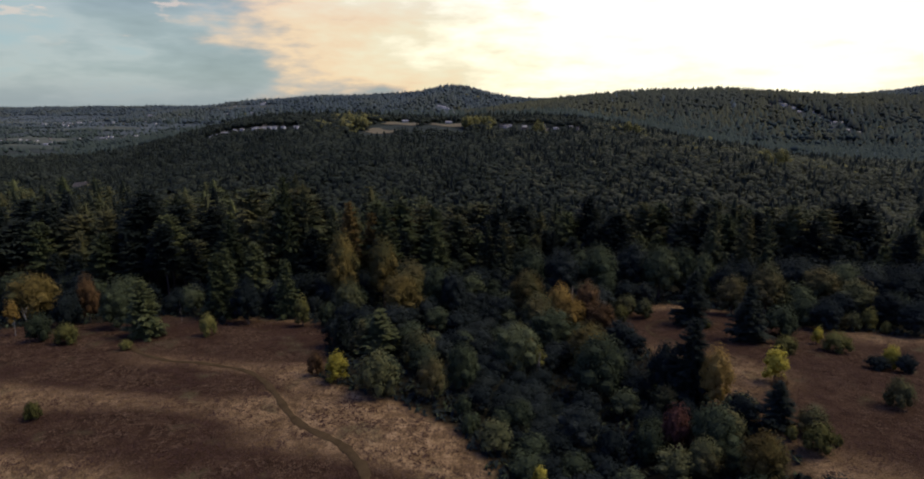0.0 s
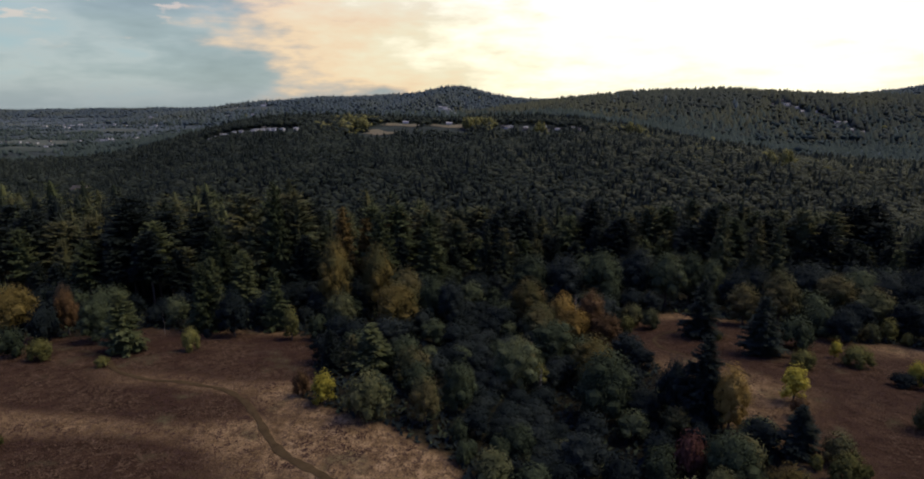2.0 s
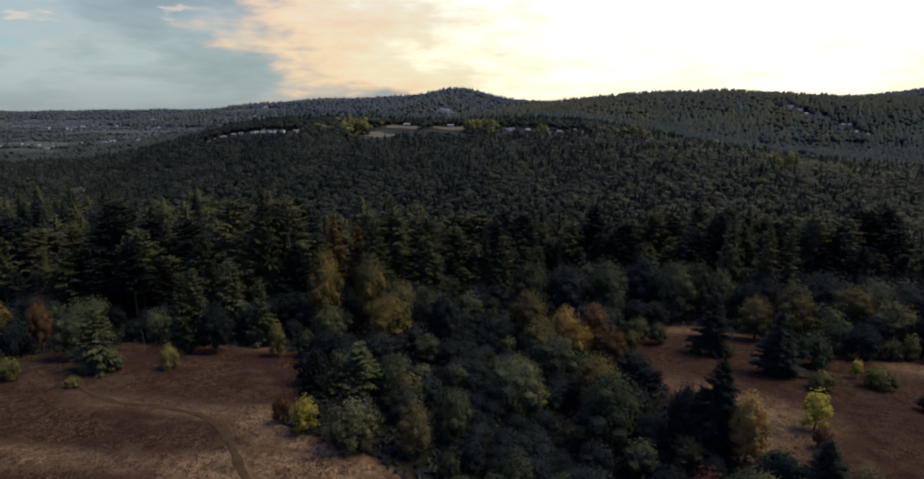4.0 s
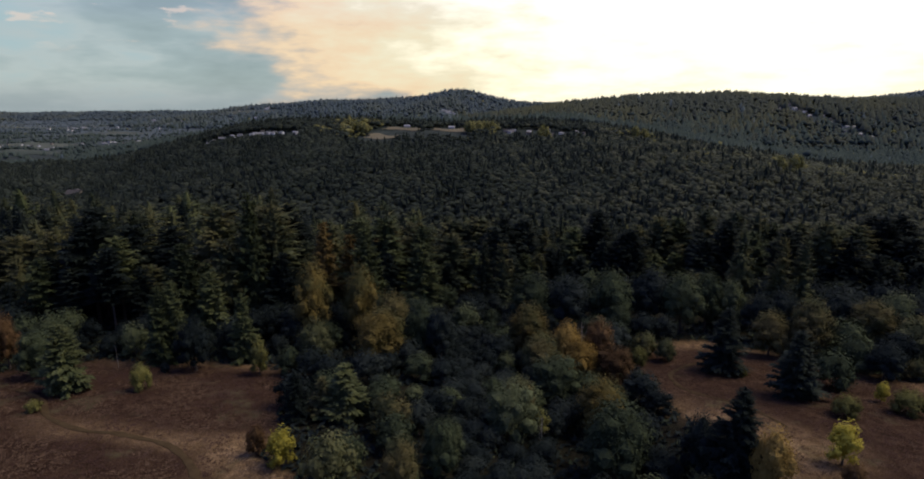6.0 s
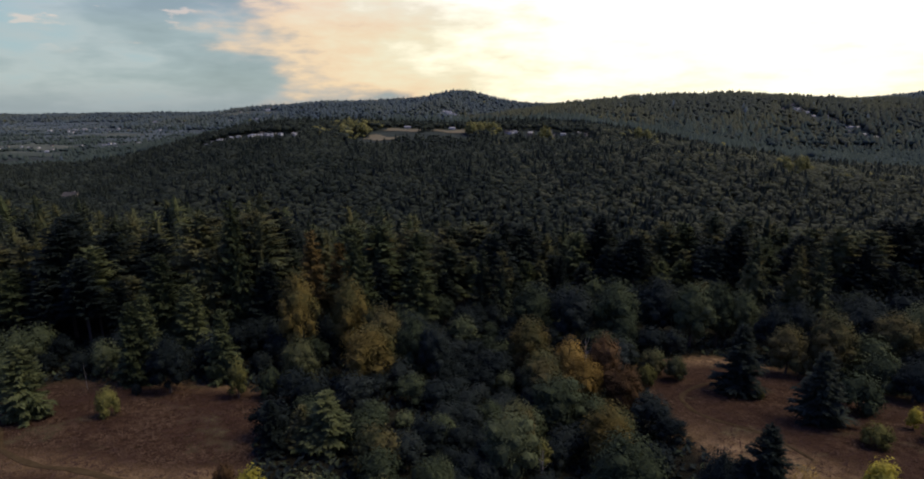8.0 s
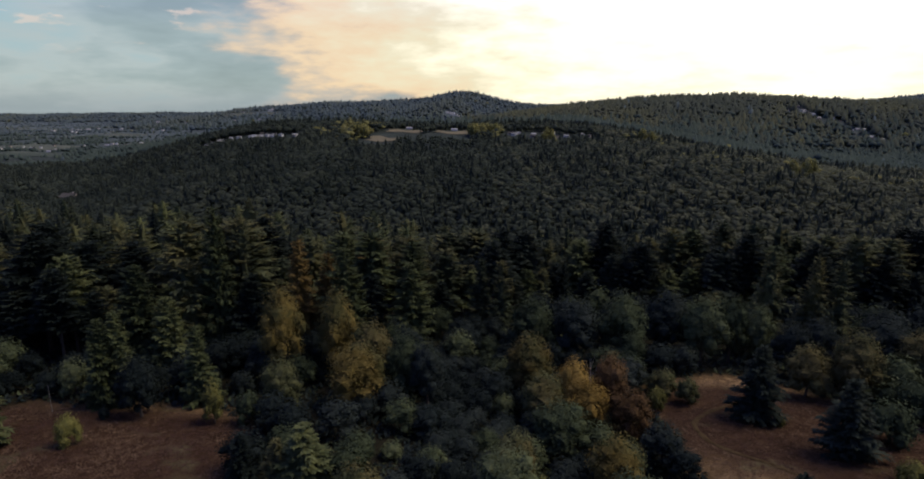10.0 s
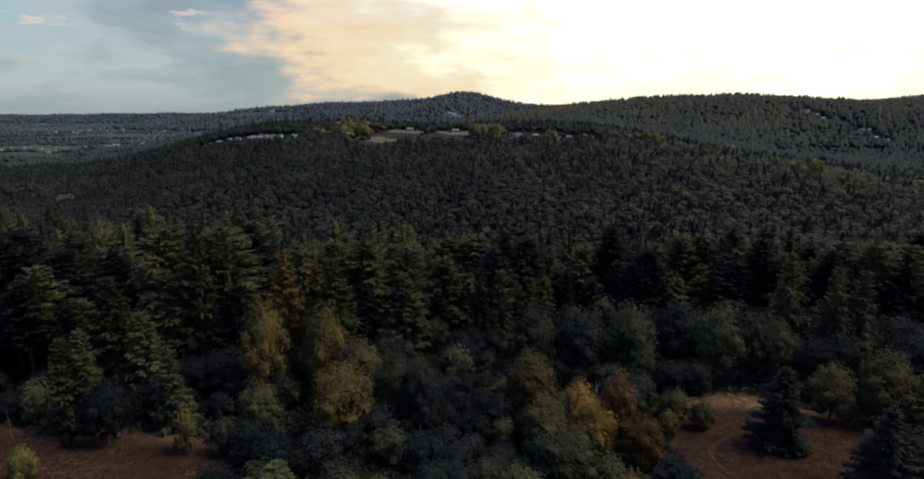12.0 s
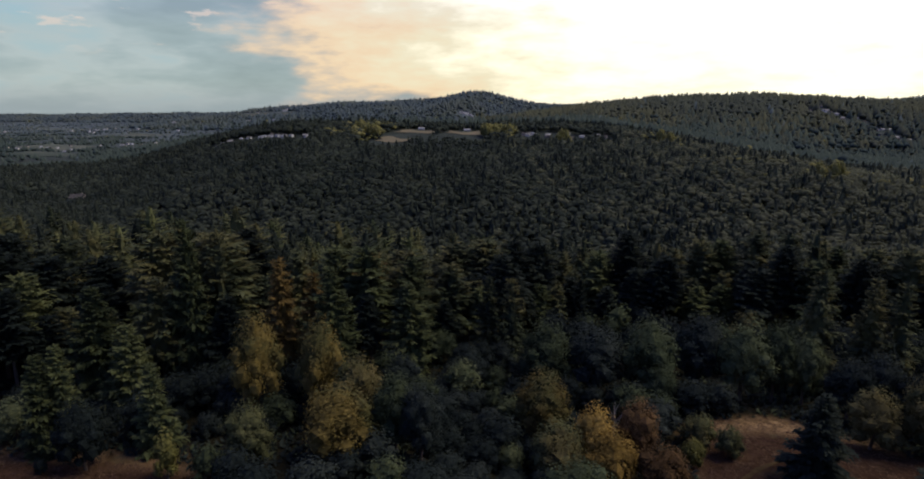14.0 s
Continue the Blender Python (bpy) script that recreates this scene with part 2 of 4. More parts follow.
# ---- the lie of the land ----
def smooth(a, b, v):
    t = np.clip((np.asarray(v, float) - a) / (b - a), 0, 1)
    return t * t * (3 - 2 * t)


def bell(x, y, cx, cy, sx, sy, power=2.0):
    return np.exp(-0.5 * (np.abs((x - cx) / sx) ** power + np.abs((y - cy) / sy) ** power))


def rolling(x, y, size, seed=0.0):
    """Smooth rolling unevenness, about -1 to 1, with swells of that size."""
    k = 2 * np.pi / size
    return (np.sin(k * (0.9 * x + 0.31 * y) + 1.3 + seed) + np.sin(k * (-0.37 * x + 1.07 * y) + 4.1 + 2 * seed)
            + 0.6 * np.sin(k * (1.9 * x - 1.3 * y) + 0.7 + 3 * seed) + 0.5 * np.sin(k * (1.1 * x + 2.3 * y) + 2.2 * seed)) / 3.1


SLOPE_Y = np.array([-6000, -200, 30, 60, 85, 104, 131, 150, 200, 260, 340, 430, 480, 540, 617, 644, 700, 830, 920, 1000, 1100, 1300, 1500, 1800, 6000])
SLOPE_Z = np.array([8, 8, 7.4, 7.0, 6.3, 4.8, 1.4, -1.0, -9, -22, -48, -72, -72, -57, -26, -18, -5, 12, 25, 28, 24, -8, -30, -42, -50])


def slope(y):
    """The fall from the meadow into the valley and the rise to the plateau behind it, softened."""
    return sum(np.interp(y + d, SLOPE_Y, SLOPE_Z) for d in (-9, -4, 0, 4, 9)) / 5


def gully_x(y):
    return 14 - 0.12 * (y - 70)


def ground_z(x, y):
    x, y = np.asarray(x, float), np.asarray(y, float)
    yy = y - 0.2 * (x - 100) * smooth(300, 560, y)
    z = slope(yy)
    far = smooth(240, 430, y)
    plain = -52 + 6 * rolling(x, y, 900, 1.0)
    west = smooth(-0.90, -0.42, x / np.maximum(y, 60))
    brow = np.interp(x, [-200, 60, 165, 314, 450, 650], [60, 30, 12, -13, -33, -44])     # the plateau falls away to the east
    z = np.where(y > 430, 0.5 * (z + brow - np.sqrt((z - brow) ** 2 + 30)), z)
    z = z * (1 - far) + far * (plain + (z - plain) * west)
    # the wooded ridge with houses, the round hill, the long hill beside it and the far hills
    z = z + 116 * bell(x, y, 716, 1960, 813, 380, 4.1) + 16 * bell(x, y, 578, 1900, 154, 200)
    z = z + 118 * bell(x, y, -992, 3030, 727, 380, 2.6) + 56 * bell(x, y, -360, 3030, 119, 260)
    z = z + 236 * bell(x, y, 2939, 3300, 866, 600, 2.4) + 108.5 * bell(x, y, 676, 3350, 1065, 300, 2.6)
    west_hills = smooth(0, -1600, x) * bell(x, y, -3000, 4350, 2600, 330)
    z = z + west_hills * (75 + 7 * rolling(x, y, 1100, 2.0))
    z = z + 6 * rolling(x, y, 420, 0.4) * smooth(300, 700, y) + 1.6 * rolling(x, y, 90, 3.0) * smooth(120, 300, y)
    # the gully between the two meadows, and the meadow's own unevenness
    z = z - 6.5 * bell(x, y, gully_x(y), 95, 13, 45, 2.0) * (1 - far)
    return z + 0.35 * rolling(x, y, 31, 0.0) + 0.09 * rolling(x, y, 7.3, 5.0)


def meadow(x, y):
    """1 on the open dry meadows, 0 under the trees."""
    x, y = np.asarray(x, float), np.asarray(y, float)
    wob = 3 * rolling(x, y, 26, 7.0)
    left = smooth(3, -3, x - np.interp(y, [40, 56, 62, 70, 77, 83, 88, 105, 125], [60, 22, -4, -6, -11, -21, -34, -40, -40]) + wob) * smooth(4, -4, y - np.interp(x, [-170, -120, -90, -60, -38], [102, 111, 125, 130, 121]) + wob)
    right = smooth(-3, 3, x - np.interp(y, [50, 80, 100, 130, 160], [44, 37, 33, 25, 27]) + wob) * smooth(4, -4, y - np.interp(x, [26, 45, 60, 75, 120], [160, 165, 155, 139, 131]) + wob)
    return np.maximum(left, right) * smooth(-400, -300, y) + smooth(-300, -400, y)


# ---- mesh helpers ----
def mesh_of(name, verts, tris, mats, slots=None, smooth_faces=False):
    """A mesh from arrays of corners and triangles."""
    me = bpy.data.meshes.new(name)
    verts, tris = np.asarray(verts, np.float32).reshape(-1, 3), np.asarray(tris, np.int32).reshape(-1, 3)
    me.vertices.add(len(verts))
    me.vertices.foreach_set("co", verts.ravel())
    me.loops.add(tris.size)
    me.loops.foreach_set("vertex_index", tris.ravel())
    me.polygons.add(len(tris))
    me.polygons.foreach_set("loop_start", np.arange(0, tris.size, 3, dtype=np.int32))
    for m in mats:
        me.materials.append(m)
    if slots is not None:
        me.polygons.foreach_set("material_index", np.asarray(slots, np.int32))
    me.polygons.foreach_set("use_smooth", np.full(len(tris), smooth_faces))
    me.update(calc_edges=True)
    return me


def part(name, data, parent, label=""):
    ob = new(name, data)
    ob.parent = parent
    return tagged(ob, label=label)


class Heap:
    """Collects pieces of geometry into one mesh."""

    def __init__(self):
        self.v, self.t, self.s, self.n = [], [], [], 0

    def add(self, v, t, slot=0):
        v, t = np.asarray(v, float).reshape(-1, 3), np.asarray(t, int).reshape(-1, 3)
        self.v.append(v)
        self.t.append(t + self.n)
        self.s.append(np.full(len(t), slot))
        self.n += len(v)

    def arrays(self):
        return np.concatenate(self.v), np.concatenate(self.t), np.concatenate(self.s)

    def mesh(self, name, mats, smooth_faces=False):
        v, t, s = self.arrays()
        return mesh_of(name, v, t, mats, s, smooth_faces)


def tube(points, radii, sides=6):
    """A tapered tube along points."""
    v, t = [], []
    for p, r in zip(points, radii):
        for k in range(sides):
            a = 2 * math.pi * k / sides
            v.append((p[0] + r * math.cos(a), p[1] + r * math.sin(a), p[2]))
    for i in range(len(points) - 1):
        for k in range(sides):
            a, b = i * sides + k, i * sides + (k + 1) % sides
            t += [(a, b, a + sides), (b, b + sides, a + sides)]
    return v, t


def ico(level):
    bm = bmesh.new()
    bmesh.ops.create_icosphere(bm, subdivisions=level, radius=1.0)
    v = np.array([tuple(q.co) for q in bm.verts])
    t = np.array([[q.index for q in f.verts] for f in bm.faces])
    bm.free()
    return v, t


ICO = {1: ico(1)}


# ---- trees ----
def needles(heap, root, out, side, length, width, sag):
    """A hanging twig of needles: a narrow three-cornered fan."""
    tip = root + out * length + np.array((0, 0, -sag * length))
    mid = root + out * length * 0.3
    heap.add([mid + side * width, tip, mid - side * width + (0, 0, -width * 0.6)], [(0, 1, 2)])


def conifer_shape(rng, height, radius, whorls, per, twigs, power=0.85, bare=0.06, core_sides=7, gaps=0.1):
    """The crown of a fir: uneven whorls of long boughs with hanging twigs round a dark inner cone."""
    heap = Heap()
    rings = 6
    cv, ct = [], []
    for i in range(rings):
        f = bare + (0.97 - bare) * i / (rings - 1)
        r0 = radius * 0.50 * (1 - f) ** power
        for k in range(core_sides):
            a = 2 * math.pi * (k + 0.5 * (i % 2)) / core_sides
            r = max(r0 * rng.uniform(0.6, 1.2), 0.004 * height)
            cv.append((r * math.cos(a), r * math.sin(a), height * (f + rng.uniform(-0.015, 0.015))))
    for i in range(rings - 1):
        for k in range(core_sides):
            a, b = i * core_sides + k, i * core_sides + (k + 1) % core_sides
            ct += [(a, b, a + core_sides), (b, b + core_sides, a + core_sides)]
    heap.add(cv, ct)
    lean, swell = rng.uniform(0, 6.3), rng.uniform(0, 6.3)
    for i in range(whorls):
        f = bare + (0.985 - bare) * (max(i + rng.uniform(-0.3, 0.3), 0.0) / whorls) ** 0.94
        f = min(max(f, bare), 0.985)
        belly = min(1.0, 0.70 + (f - bare) * 2.2)
        for k in range(per):
            if rng.random() < gaps:
                continue
            a = 2 * math.pi * (k / per + rng.uniform(-0.09, 0.09)) + i * 1.9 + lean
            lobe = 1 + 0.20 * math.sin(2 * a + swell + 7 * f) + 0.12 * math.sin(5 * a - 13 * f + lean)
            length = radius * belly * (1 - f) ** power * lobe * rng.uniform(0.70, 1.25) + radius * 0.09
            rise = 0.55 * f - 0.22 + rng.uniform(-0.10, 0.10)
            out = np.array((math.cos(a), math.sin(a), rise))
            out /= np.linalg.norm(out)
            side = np.array((-math.sin(a), math.cos(a), rng.uniform(-0.2, 0.2)))
            base = np.array((0, 0, height * (f + rng.uniform(-0.9, 0.9) * (0.98 - f) / whorls * 2)))
            needles(heap, base, out, side, length, length * 0.11 + 0.003 * height, 0.02)
            for g in range(twigs):
                s = 1 if g % 2 else -1
                u = (g + rng.random()) / twigs
                turn = rng.uniform(0.30, 0.85)
                o2 = out * math.cos(turn) + side * s * math.sin(turn)
                start = base + out * length * (0.22 + 0.70 * u) + np.array((0, 0, length * (-0.07 * math.sin(math.pi * u) + rng.uniform(-0.03, 0.01))))
                s2 = np.cross(o2, (rng.uniform(-0.3, 0.3), rng.uniform(-0.3, 0.3), 1.0))
                needles(heap, start, o2, s2, length * rng.uniform(0.20, 0.34) * (1.15 - 0.40 * u) + 0.008 * height, length * rng.uniform(0.045, 0.075) + 0.002 * height, rng.uniform(0.0, 0.7))
    for side in ((1.0, 0, 0), (0, 1.0, 0)):
        needles(heap, np.array((0, 0, height * 0.92)), np.array((0, 0, 1.0)), np.array(side), height * 0.08, radius * 0.09, 0)
    return heap


def leaf_clumps(heap, rng, centre, radii, count, size, slot=0, upper=-0.55):
    """Sprigs of leaves set all over an uneven lobe, standing off it at random."""
    n = count
    r = np.random.RandomState(rng.randrange(1 << 30))
    d = r.normal(0, 1, (n * 3, 3))
    d /= np.linalg.norm(d, axis=1)[:, None]
    d = d[d[:, 2] > upper][:n]
    n = len(d)
    p = centre + d * radii * (0.80 + 0.34 * r.uniform(0, 1, (n, 1)) ** 1.5)
    nn = d + 0.38 * r.uniform(-1, 1, (n, 3)) + np.array((0, 0, 0.15))
    nn /= np.linalg.norm(nn, axis=1)[:, None]
    u = np.cross(nn, r.uniform(-1, 1, (n, 3)))
    u /= np.linalg.norm(u, axis=1)[:, None] + 1e-9
    v = np.cross(nn, u)
    s, q = size * r.uniform(0.6, 1.4, (n, 1)), r.uniform(0.5, 0.9, (n, 1))
    tri = np.stack((p - u * s, p + u * s * 0.8 + v * s * q, p + u * s * 0.5 - v * s * q), 1)
    heap.add(tri.reshape(-1, 3), np.arange(n * 3).reshape(-1, 3), slot)


def broadleaf_shape(rng, height, radius, lobes, clumps, size, low=0.18, crest=0.72):
    """A crown of several uneven lobes: a dark inner body to each, and loose leaf sprigs over it."""
    heap = Heap()
    cv, ct = ICO[1]
    dome = np.array((radius * 0.74, radius * 0.74, height * (1 - low) * 0.46))
    middle = np.array((0, 0, height * (low + (1 - low) * 0.50)))
    heap.add(middle + cv * np.array([rng.uniform(0.75, 0.95) for _ in range(len(cv))])[:, None] * dome * 0.85, ct)
    leaf_clumps(heap, rng, middle, dome, int(clumps * 0.40), size)
    clumps = int(clumps * 0.60)
    for i in range(lobes):
        a = i * 2.4 + rng.uniform(-0.4, 0.4)
        f = (i + 0.5) / lobes
        r = radius * 0.66 * math.sin(math.pi * (0.18 + 0.70 * f)) ** 0.7 * (0 if i == lobes - 1 else 1) * rng.uniform(0.75, 1.15)
        z = height * (low + (crest - low) * (0.12 + 0.88 * f) * rng.uniform(0.88, 1.05))
        size_l = radius * rng.uniform(0.28, 0.44)
        radii = np.array((size_l, size_l, min(size_l * rng.uniform(0.9, 1.3), height - z)))
        centre = np.array((r * math.cos(a), r * math.sin(a), z))
        bumps = np.array([rng.uniform(0.65, 0.95) for _ in range(len(cv))])[:, None]
        heap.add(centre + cv * bumps * radii * 0.80, ct)
        leaf_clumps(heap, rng, centre, radii, clumps // lobes, size)
    return heap


def limbs(rng, height, radius, thick, fork=0.25, arms=4):
    heap = Heap()
    lean = (rng.uniform(-0.04, 0.04) * height, rng.uniform(-0.04, 0.04) * height)
    heap.add(*tube([(0, 0, -0.4), (0, 0, height * 0.06), (lean[0] * 0.4, lean[1] * 0.4, height * fork), (lean[0], lean[1], height * 0.8)],
                   [thick * 1.5, thick, thick * 0.8, thick * 0.15], 7))
    for k in range(arms):
        a = 2 * math.pi * k / arms + rng.uniform(-0.4, 0.4)
        z0 = height * (fork + 0.08 * k / arms)
        r = radius * rng.uniform(0.45, 0.75)
        heap.add(*tube([(lean[0] * 0.4, lean[1] * 0.4, z0), (r * 0.45 * math.cos(a), r * 0.45 * math.sin(a), z0 + height * 0.16), (r * math.cos(a), r * math.sin(a), z0 + height * rng.uniform(0.28, 0.42))],
                       [thick * 0.5, thick * 0.32, thick * 0.06], 5))
    return heap


# ---- ground: one sheet from behind the start to the horizon ----
def stretched(near, step, grow, far):
    """Coordinates close together up to near, then further and further apart up to far."""
    inner = list(np.arange(0, near, step))
    d = step
    while inner[-1] < far:
        d *= grow
        inner.append(inner[-1] + d)
    return np.array(inner)


xs_half = stretched(110, 1.5, 1.045, 6500)
gx = np.concatenate((-xs_half[:0:-1], xs_half))
gy = np.concatenate((70 - stretched(30, 2.5, 1.22, 5000)[:0:-1], 70 + stretched(105, 1.3, 1.028, 5600)))
mx, my = np.meshgrid(gx, gy)
mz = ground_z(mx, my)
count_x, count_y = len(gx), len(gy)
idx = np.arange(count_x * count_y).reshape(count_y, count_x)
quads = np.stack((idx[:-1, :-1], idx[:-1, 1:], idx[1:, 1:], idx[1:, :-1]), -1).reshape(-1, 4)
ground_mesh = mesh_of("ground", np.stack((mx, my, mz), -1), np.concatenate((quads[:, (0, 1, 2)], quads[:, (0, 2, 3)])), [GROUND], smooth_faces=True)
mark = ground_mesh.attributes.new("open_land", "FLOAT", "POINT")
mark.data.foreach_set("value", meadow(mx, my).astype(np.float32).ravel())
mark = ground_mesh.attributes.new("scrub", "FLOAT", "POINT")     # leafy shrub layer under the far woods, haze painted in with distance
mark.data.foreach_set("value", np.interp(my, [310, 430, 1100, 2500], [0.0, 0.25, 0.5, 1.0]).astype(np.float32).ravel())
# real heather; patches at x > 0 also paint in the view's corner darkening
heath = sum((0.45 if q[0] > 0 else 1.0) * bell(mx, my, *q) for q in ((-72, 113, 40, 9), (40, 140, 26, 14), (62, 76, 13, 14), (84, 104, 22, 16), (-60, 86, 13, 4), (-92, 89, 12, 5), (-62, 69, 15, 5), (-48, 109, 15, 7), (-100, 104, 12, 5), (-30, 60, 14, 4), (60, 118, 15, 8), (45, 148, 12, 6), (56, 85, 16, 10), (74, 100, 14, 8), (90, 118, 12, 8), (36, 134, 8, 8), (58, 136, 12, 7)))
mark = ground_mesh.attributes.new("heather", "FLOAT", "POINT")
mark.data.foreach_set("value", np.clip(heath, 0, 1).astype(np.float32).ravel())
ground = tagged(new("ground", ground_mesh), "dry brown meadow falling into a wooded valley", "ground", kind="structure")


def draped(line, widths, lift, rows=3):
    """A strip that lies on the ground along a line of (x, y), finely cut."""
    line = np.asarray(line, float)
    k = np.linspace(0, len(line) - 1, (len(line) - 1) * 8 + 1)
    i = np.clip(k.astype(int), 0, len(line) - 2)
    f = (k - i)[:, None]
    p0, p1, p2, p3 = line[np.maximum(i - 1, 0)], line[i], line[i + 1], line[np.minimum(i + 2, len(line) - 1)]
    c = 0.5 * (2 * p1 + (p2 - p0) * f + (2 * p0 - 5 * p1 + 4 * p2 - p3) * f ** 2 + (3 * p1 - p0 - 3 * p2 + p3) * f ** 3)
    t = np.gradient(c, axis=0)
    t /= np.linalg.norm(t, axis=1)[:, None]
    side = np.stack((-t[:, 1], t[:, 0]), -1)
    half = (np.interp(k, np.linspace(0, len(line) - 1, len(widths)), widths) / 2 * (1 + 0.18 * np.sin(k * 5.1) + 0.12 * np.sin(k * 11.7)))[:, None]
    v = []
    for j in range(rows):
        o = (j / (rows - 1) * 2 - 1)
        q = c + side * half * o
        v.append(np.column_stack((q, ground_z(q[:, 0], q[:, 1]) + lift * (1 - 0.6 * abs(o)))))
    v = np.stack(v, 1)
    n = len(c)
    ids = np.arange(n * rows).reshape(n, rows)
    a, b, d, e = ids[:-1, :-1].ravel(), ids[:-1, 1:].ravel(), ids[1:, 1:].ravel(), ids[1:, :-1].ravel()
    return v.reshape(-1, 3), np.concatenate((np.stack((a, b, d), -1), np.stack((a, d, e), -1)))


trail = [(-93, 108.5), (-84.6, 104.8), (-77.9, 98.7), (-68.9, 95.3), (-60.9, 94.5), (-53.4, 92.9), (-47.1, 88.8), (-42.4, 83.8), (-38.3, 78.7), (-34.4, 74.6),
         (-30.4, 71.6), (-26.3, 69.4), (-23.2, 66.2), (-20.7, 62.7), (-19.4, 56), (-20, 45), (-24, 30)]
tagged(new("footpath", mesh_of("footpath", *draped(trail, [0.8, 1.0, 1.1, 1.3, 1.5, 1.5], 0.2), [TRAIL], smooth_faces=True)), "narrow trodden earth footpath winding over the dry meadow", "path", kind="structure")
track = [(46, 148), (38.6, 144.2), (34.2, 140.6), (31.1, 136.3), (31.5, 131.4), (33.2, 127.9), (36.2, 124.3), (41, 119), (44, 112)]
tagged(new("footpath", mesh_of("footpath", *draped(track, [0.6, 0.9, 0.9, 0.8, 0.5], 0.16), [TRAIL], smooth_faces=True)), "faint trodden track on the meadow beside a dark fir", "path", kind="structure")


def field(x0, y0, x1, y1, skew, mat, label):
    """A field that lies on the ground, its edges a little uneven."""
    n = 9
    u, q = np.meshgrid(np.linspace(0, 1, n), np.linspace(0, 1, n))
    x = x0 + (x1 - x0) * u + skew * q + 3 * np.sin(q * 9 + x0)
    y = y0 + (y1 - y0) * q + 3 * np.sin(u * 8 + y0)
    ids = np.arange(n * n).reshape(n, n)
    a, b, d, e = ids[:-1, :-1].ravel(), ids[:-1, 1:].ravel(), ids[1:, 1:].ravel(), ids[1:, :-1].ravel()
    v = np.stack((x, y, ground_z(x, y) + 0.8), -1)
    tagged(new("field", mesh_of("field", v, np.concatenate((np.stack((a, b, d), -1), np.stack((a, d, e), -1))), [mat], smooth_faces=True)), label, "field", "fields", "structure")


FIELDS = [(-214, 858, -162, 902, 10), (-148, 862, -90, 912, 6), (-222, 792, -184, 814, 6)]
for q in FIELDS:
    field(*q, STUBBLE, "pale stubble field on the wooded plateau")
PLAIN_FIELDS = [(-1560, 1480, -1350, 1640, 20), (-3050, 2950, -2500, 3200, 60), (-1330, 1280, -1130, 1360, 20), (-2500, 3300, -1900, 3480, 50), (-1250, 1700, -1120, 1800, 20),
                (-1150, 1180, -1010, 1225, 20), (-1420, 1900, -1300, 1935, 30), (-1750, 1750, -1590, 1800, 20), (-2100, 2650, -1800, 2720, 50), (-1500, 2700, -1250, 2770, 30), (-980, 1330, -880, 1375, 10),
                (-1900, 2100, -1600, 2300, 40), (-1320, 2250, -1120, 2420, 30)]
for q in PLAIN_FIELDS:
    field(*q, PASTURE, "grey-green pasture on the valley plain")


# ---- where the houses stand ----
HOUSES = []
hr = random.Random(31)


def plot(k, x, y, turn, label, group, size=1.0):
    HOUSES.append((k, x, y, turn, label, group, size))


def village(count, x0, y0, x1, y1, wide, label, group, size=1.0, kinds=(0, 1, 1, 2)):
    """Houses strung along a line from (x0, y0) to (x1, y1)."""
    for i in range(count):
        f = (i + hr.uniform(0.1, 0.9)) / count
        plot(hr.choice(kinds), x0 + (x1 - x0) * f + hr.uniform(-wide, wide), y0 + (y1 - y0) * f + hr.uniform(-wide, wide), hr.uniform(-35, 35), label, group, size)


plot(3, -190, 925, 12, "pale metal-roofed barn beside the stubble field", "farm buildings", 0.38)
plot(1, -165, 935, -8, "white house beside the stubble field", "farm buildings", 0.38)
plot(3, -120, 930, 5, "pale metal-roofed barn beside the stubble field", "farm buildings", 0.38)
village(18, -455, 800, -318, 792, 10, "white house on the plateau's wooded shoulder", "houses on the plateau", 0.42)
village(14, -30, 868, 30, 884, 14, "white house among the trees on the plateau", "houses on the plateau", 0.42)
village(4, 40, 872, 75, 880, 8, "white house among the trees on the plateau", "houses on the plateau", 0.42)
village(26, 640, 1700, 810, 1480, 30, "white house on the wooded ridge", "houses on the ridge", 0.6)
village(16, -400, 2700, -270, 2640, 25, "white house on the slope of the round hill", "houses on the round hill", 0.8)
village(40, -1500, 1400, -900, 1900, 150, "pale house on the valley plain", "houses on the plain", 0.65)
village(44, -2500, 2500, -1200, 2700, 260, "pale house on the valley plain", "houses on the plain", 0.8, (0, 1, 3))
plot(2, -537, 642, 8, "large brown-roofed house behind the firs", "house behind the firs", 1.3)


# ---- single trees and shrubs ----
KINDS = {}   # kind -> list of models, each (Empty, height, radius)


def model(name, crown_heap, trunk_heap, leaf, trunk_mat, category, height, radius):
    """A tree's Empty with its trunk and crown, kept aside as the first of its kind."""
    ob = new(name)
    ob.empty_display_size = 1.0
    part("trunk", trunk_heap.mesh("trunk", [trunk_mat], True), ob)
    v, t, q = crown_heap.arrays()
    reach = np.percentile(np.hypot(v[:, 0], v[:, 1]), 97)
    v = v * np.array((radius / reach, radius / reach, height / v[:, 2].max()))     # filled out to its height and spread
    part("crown", mesh_of("crown", v, t, [leaf], q), ob)
    ob["category"] = category
    return ob, height, radius


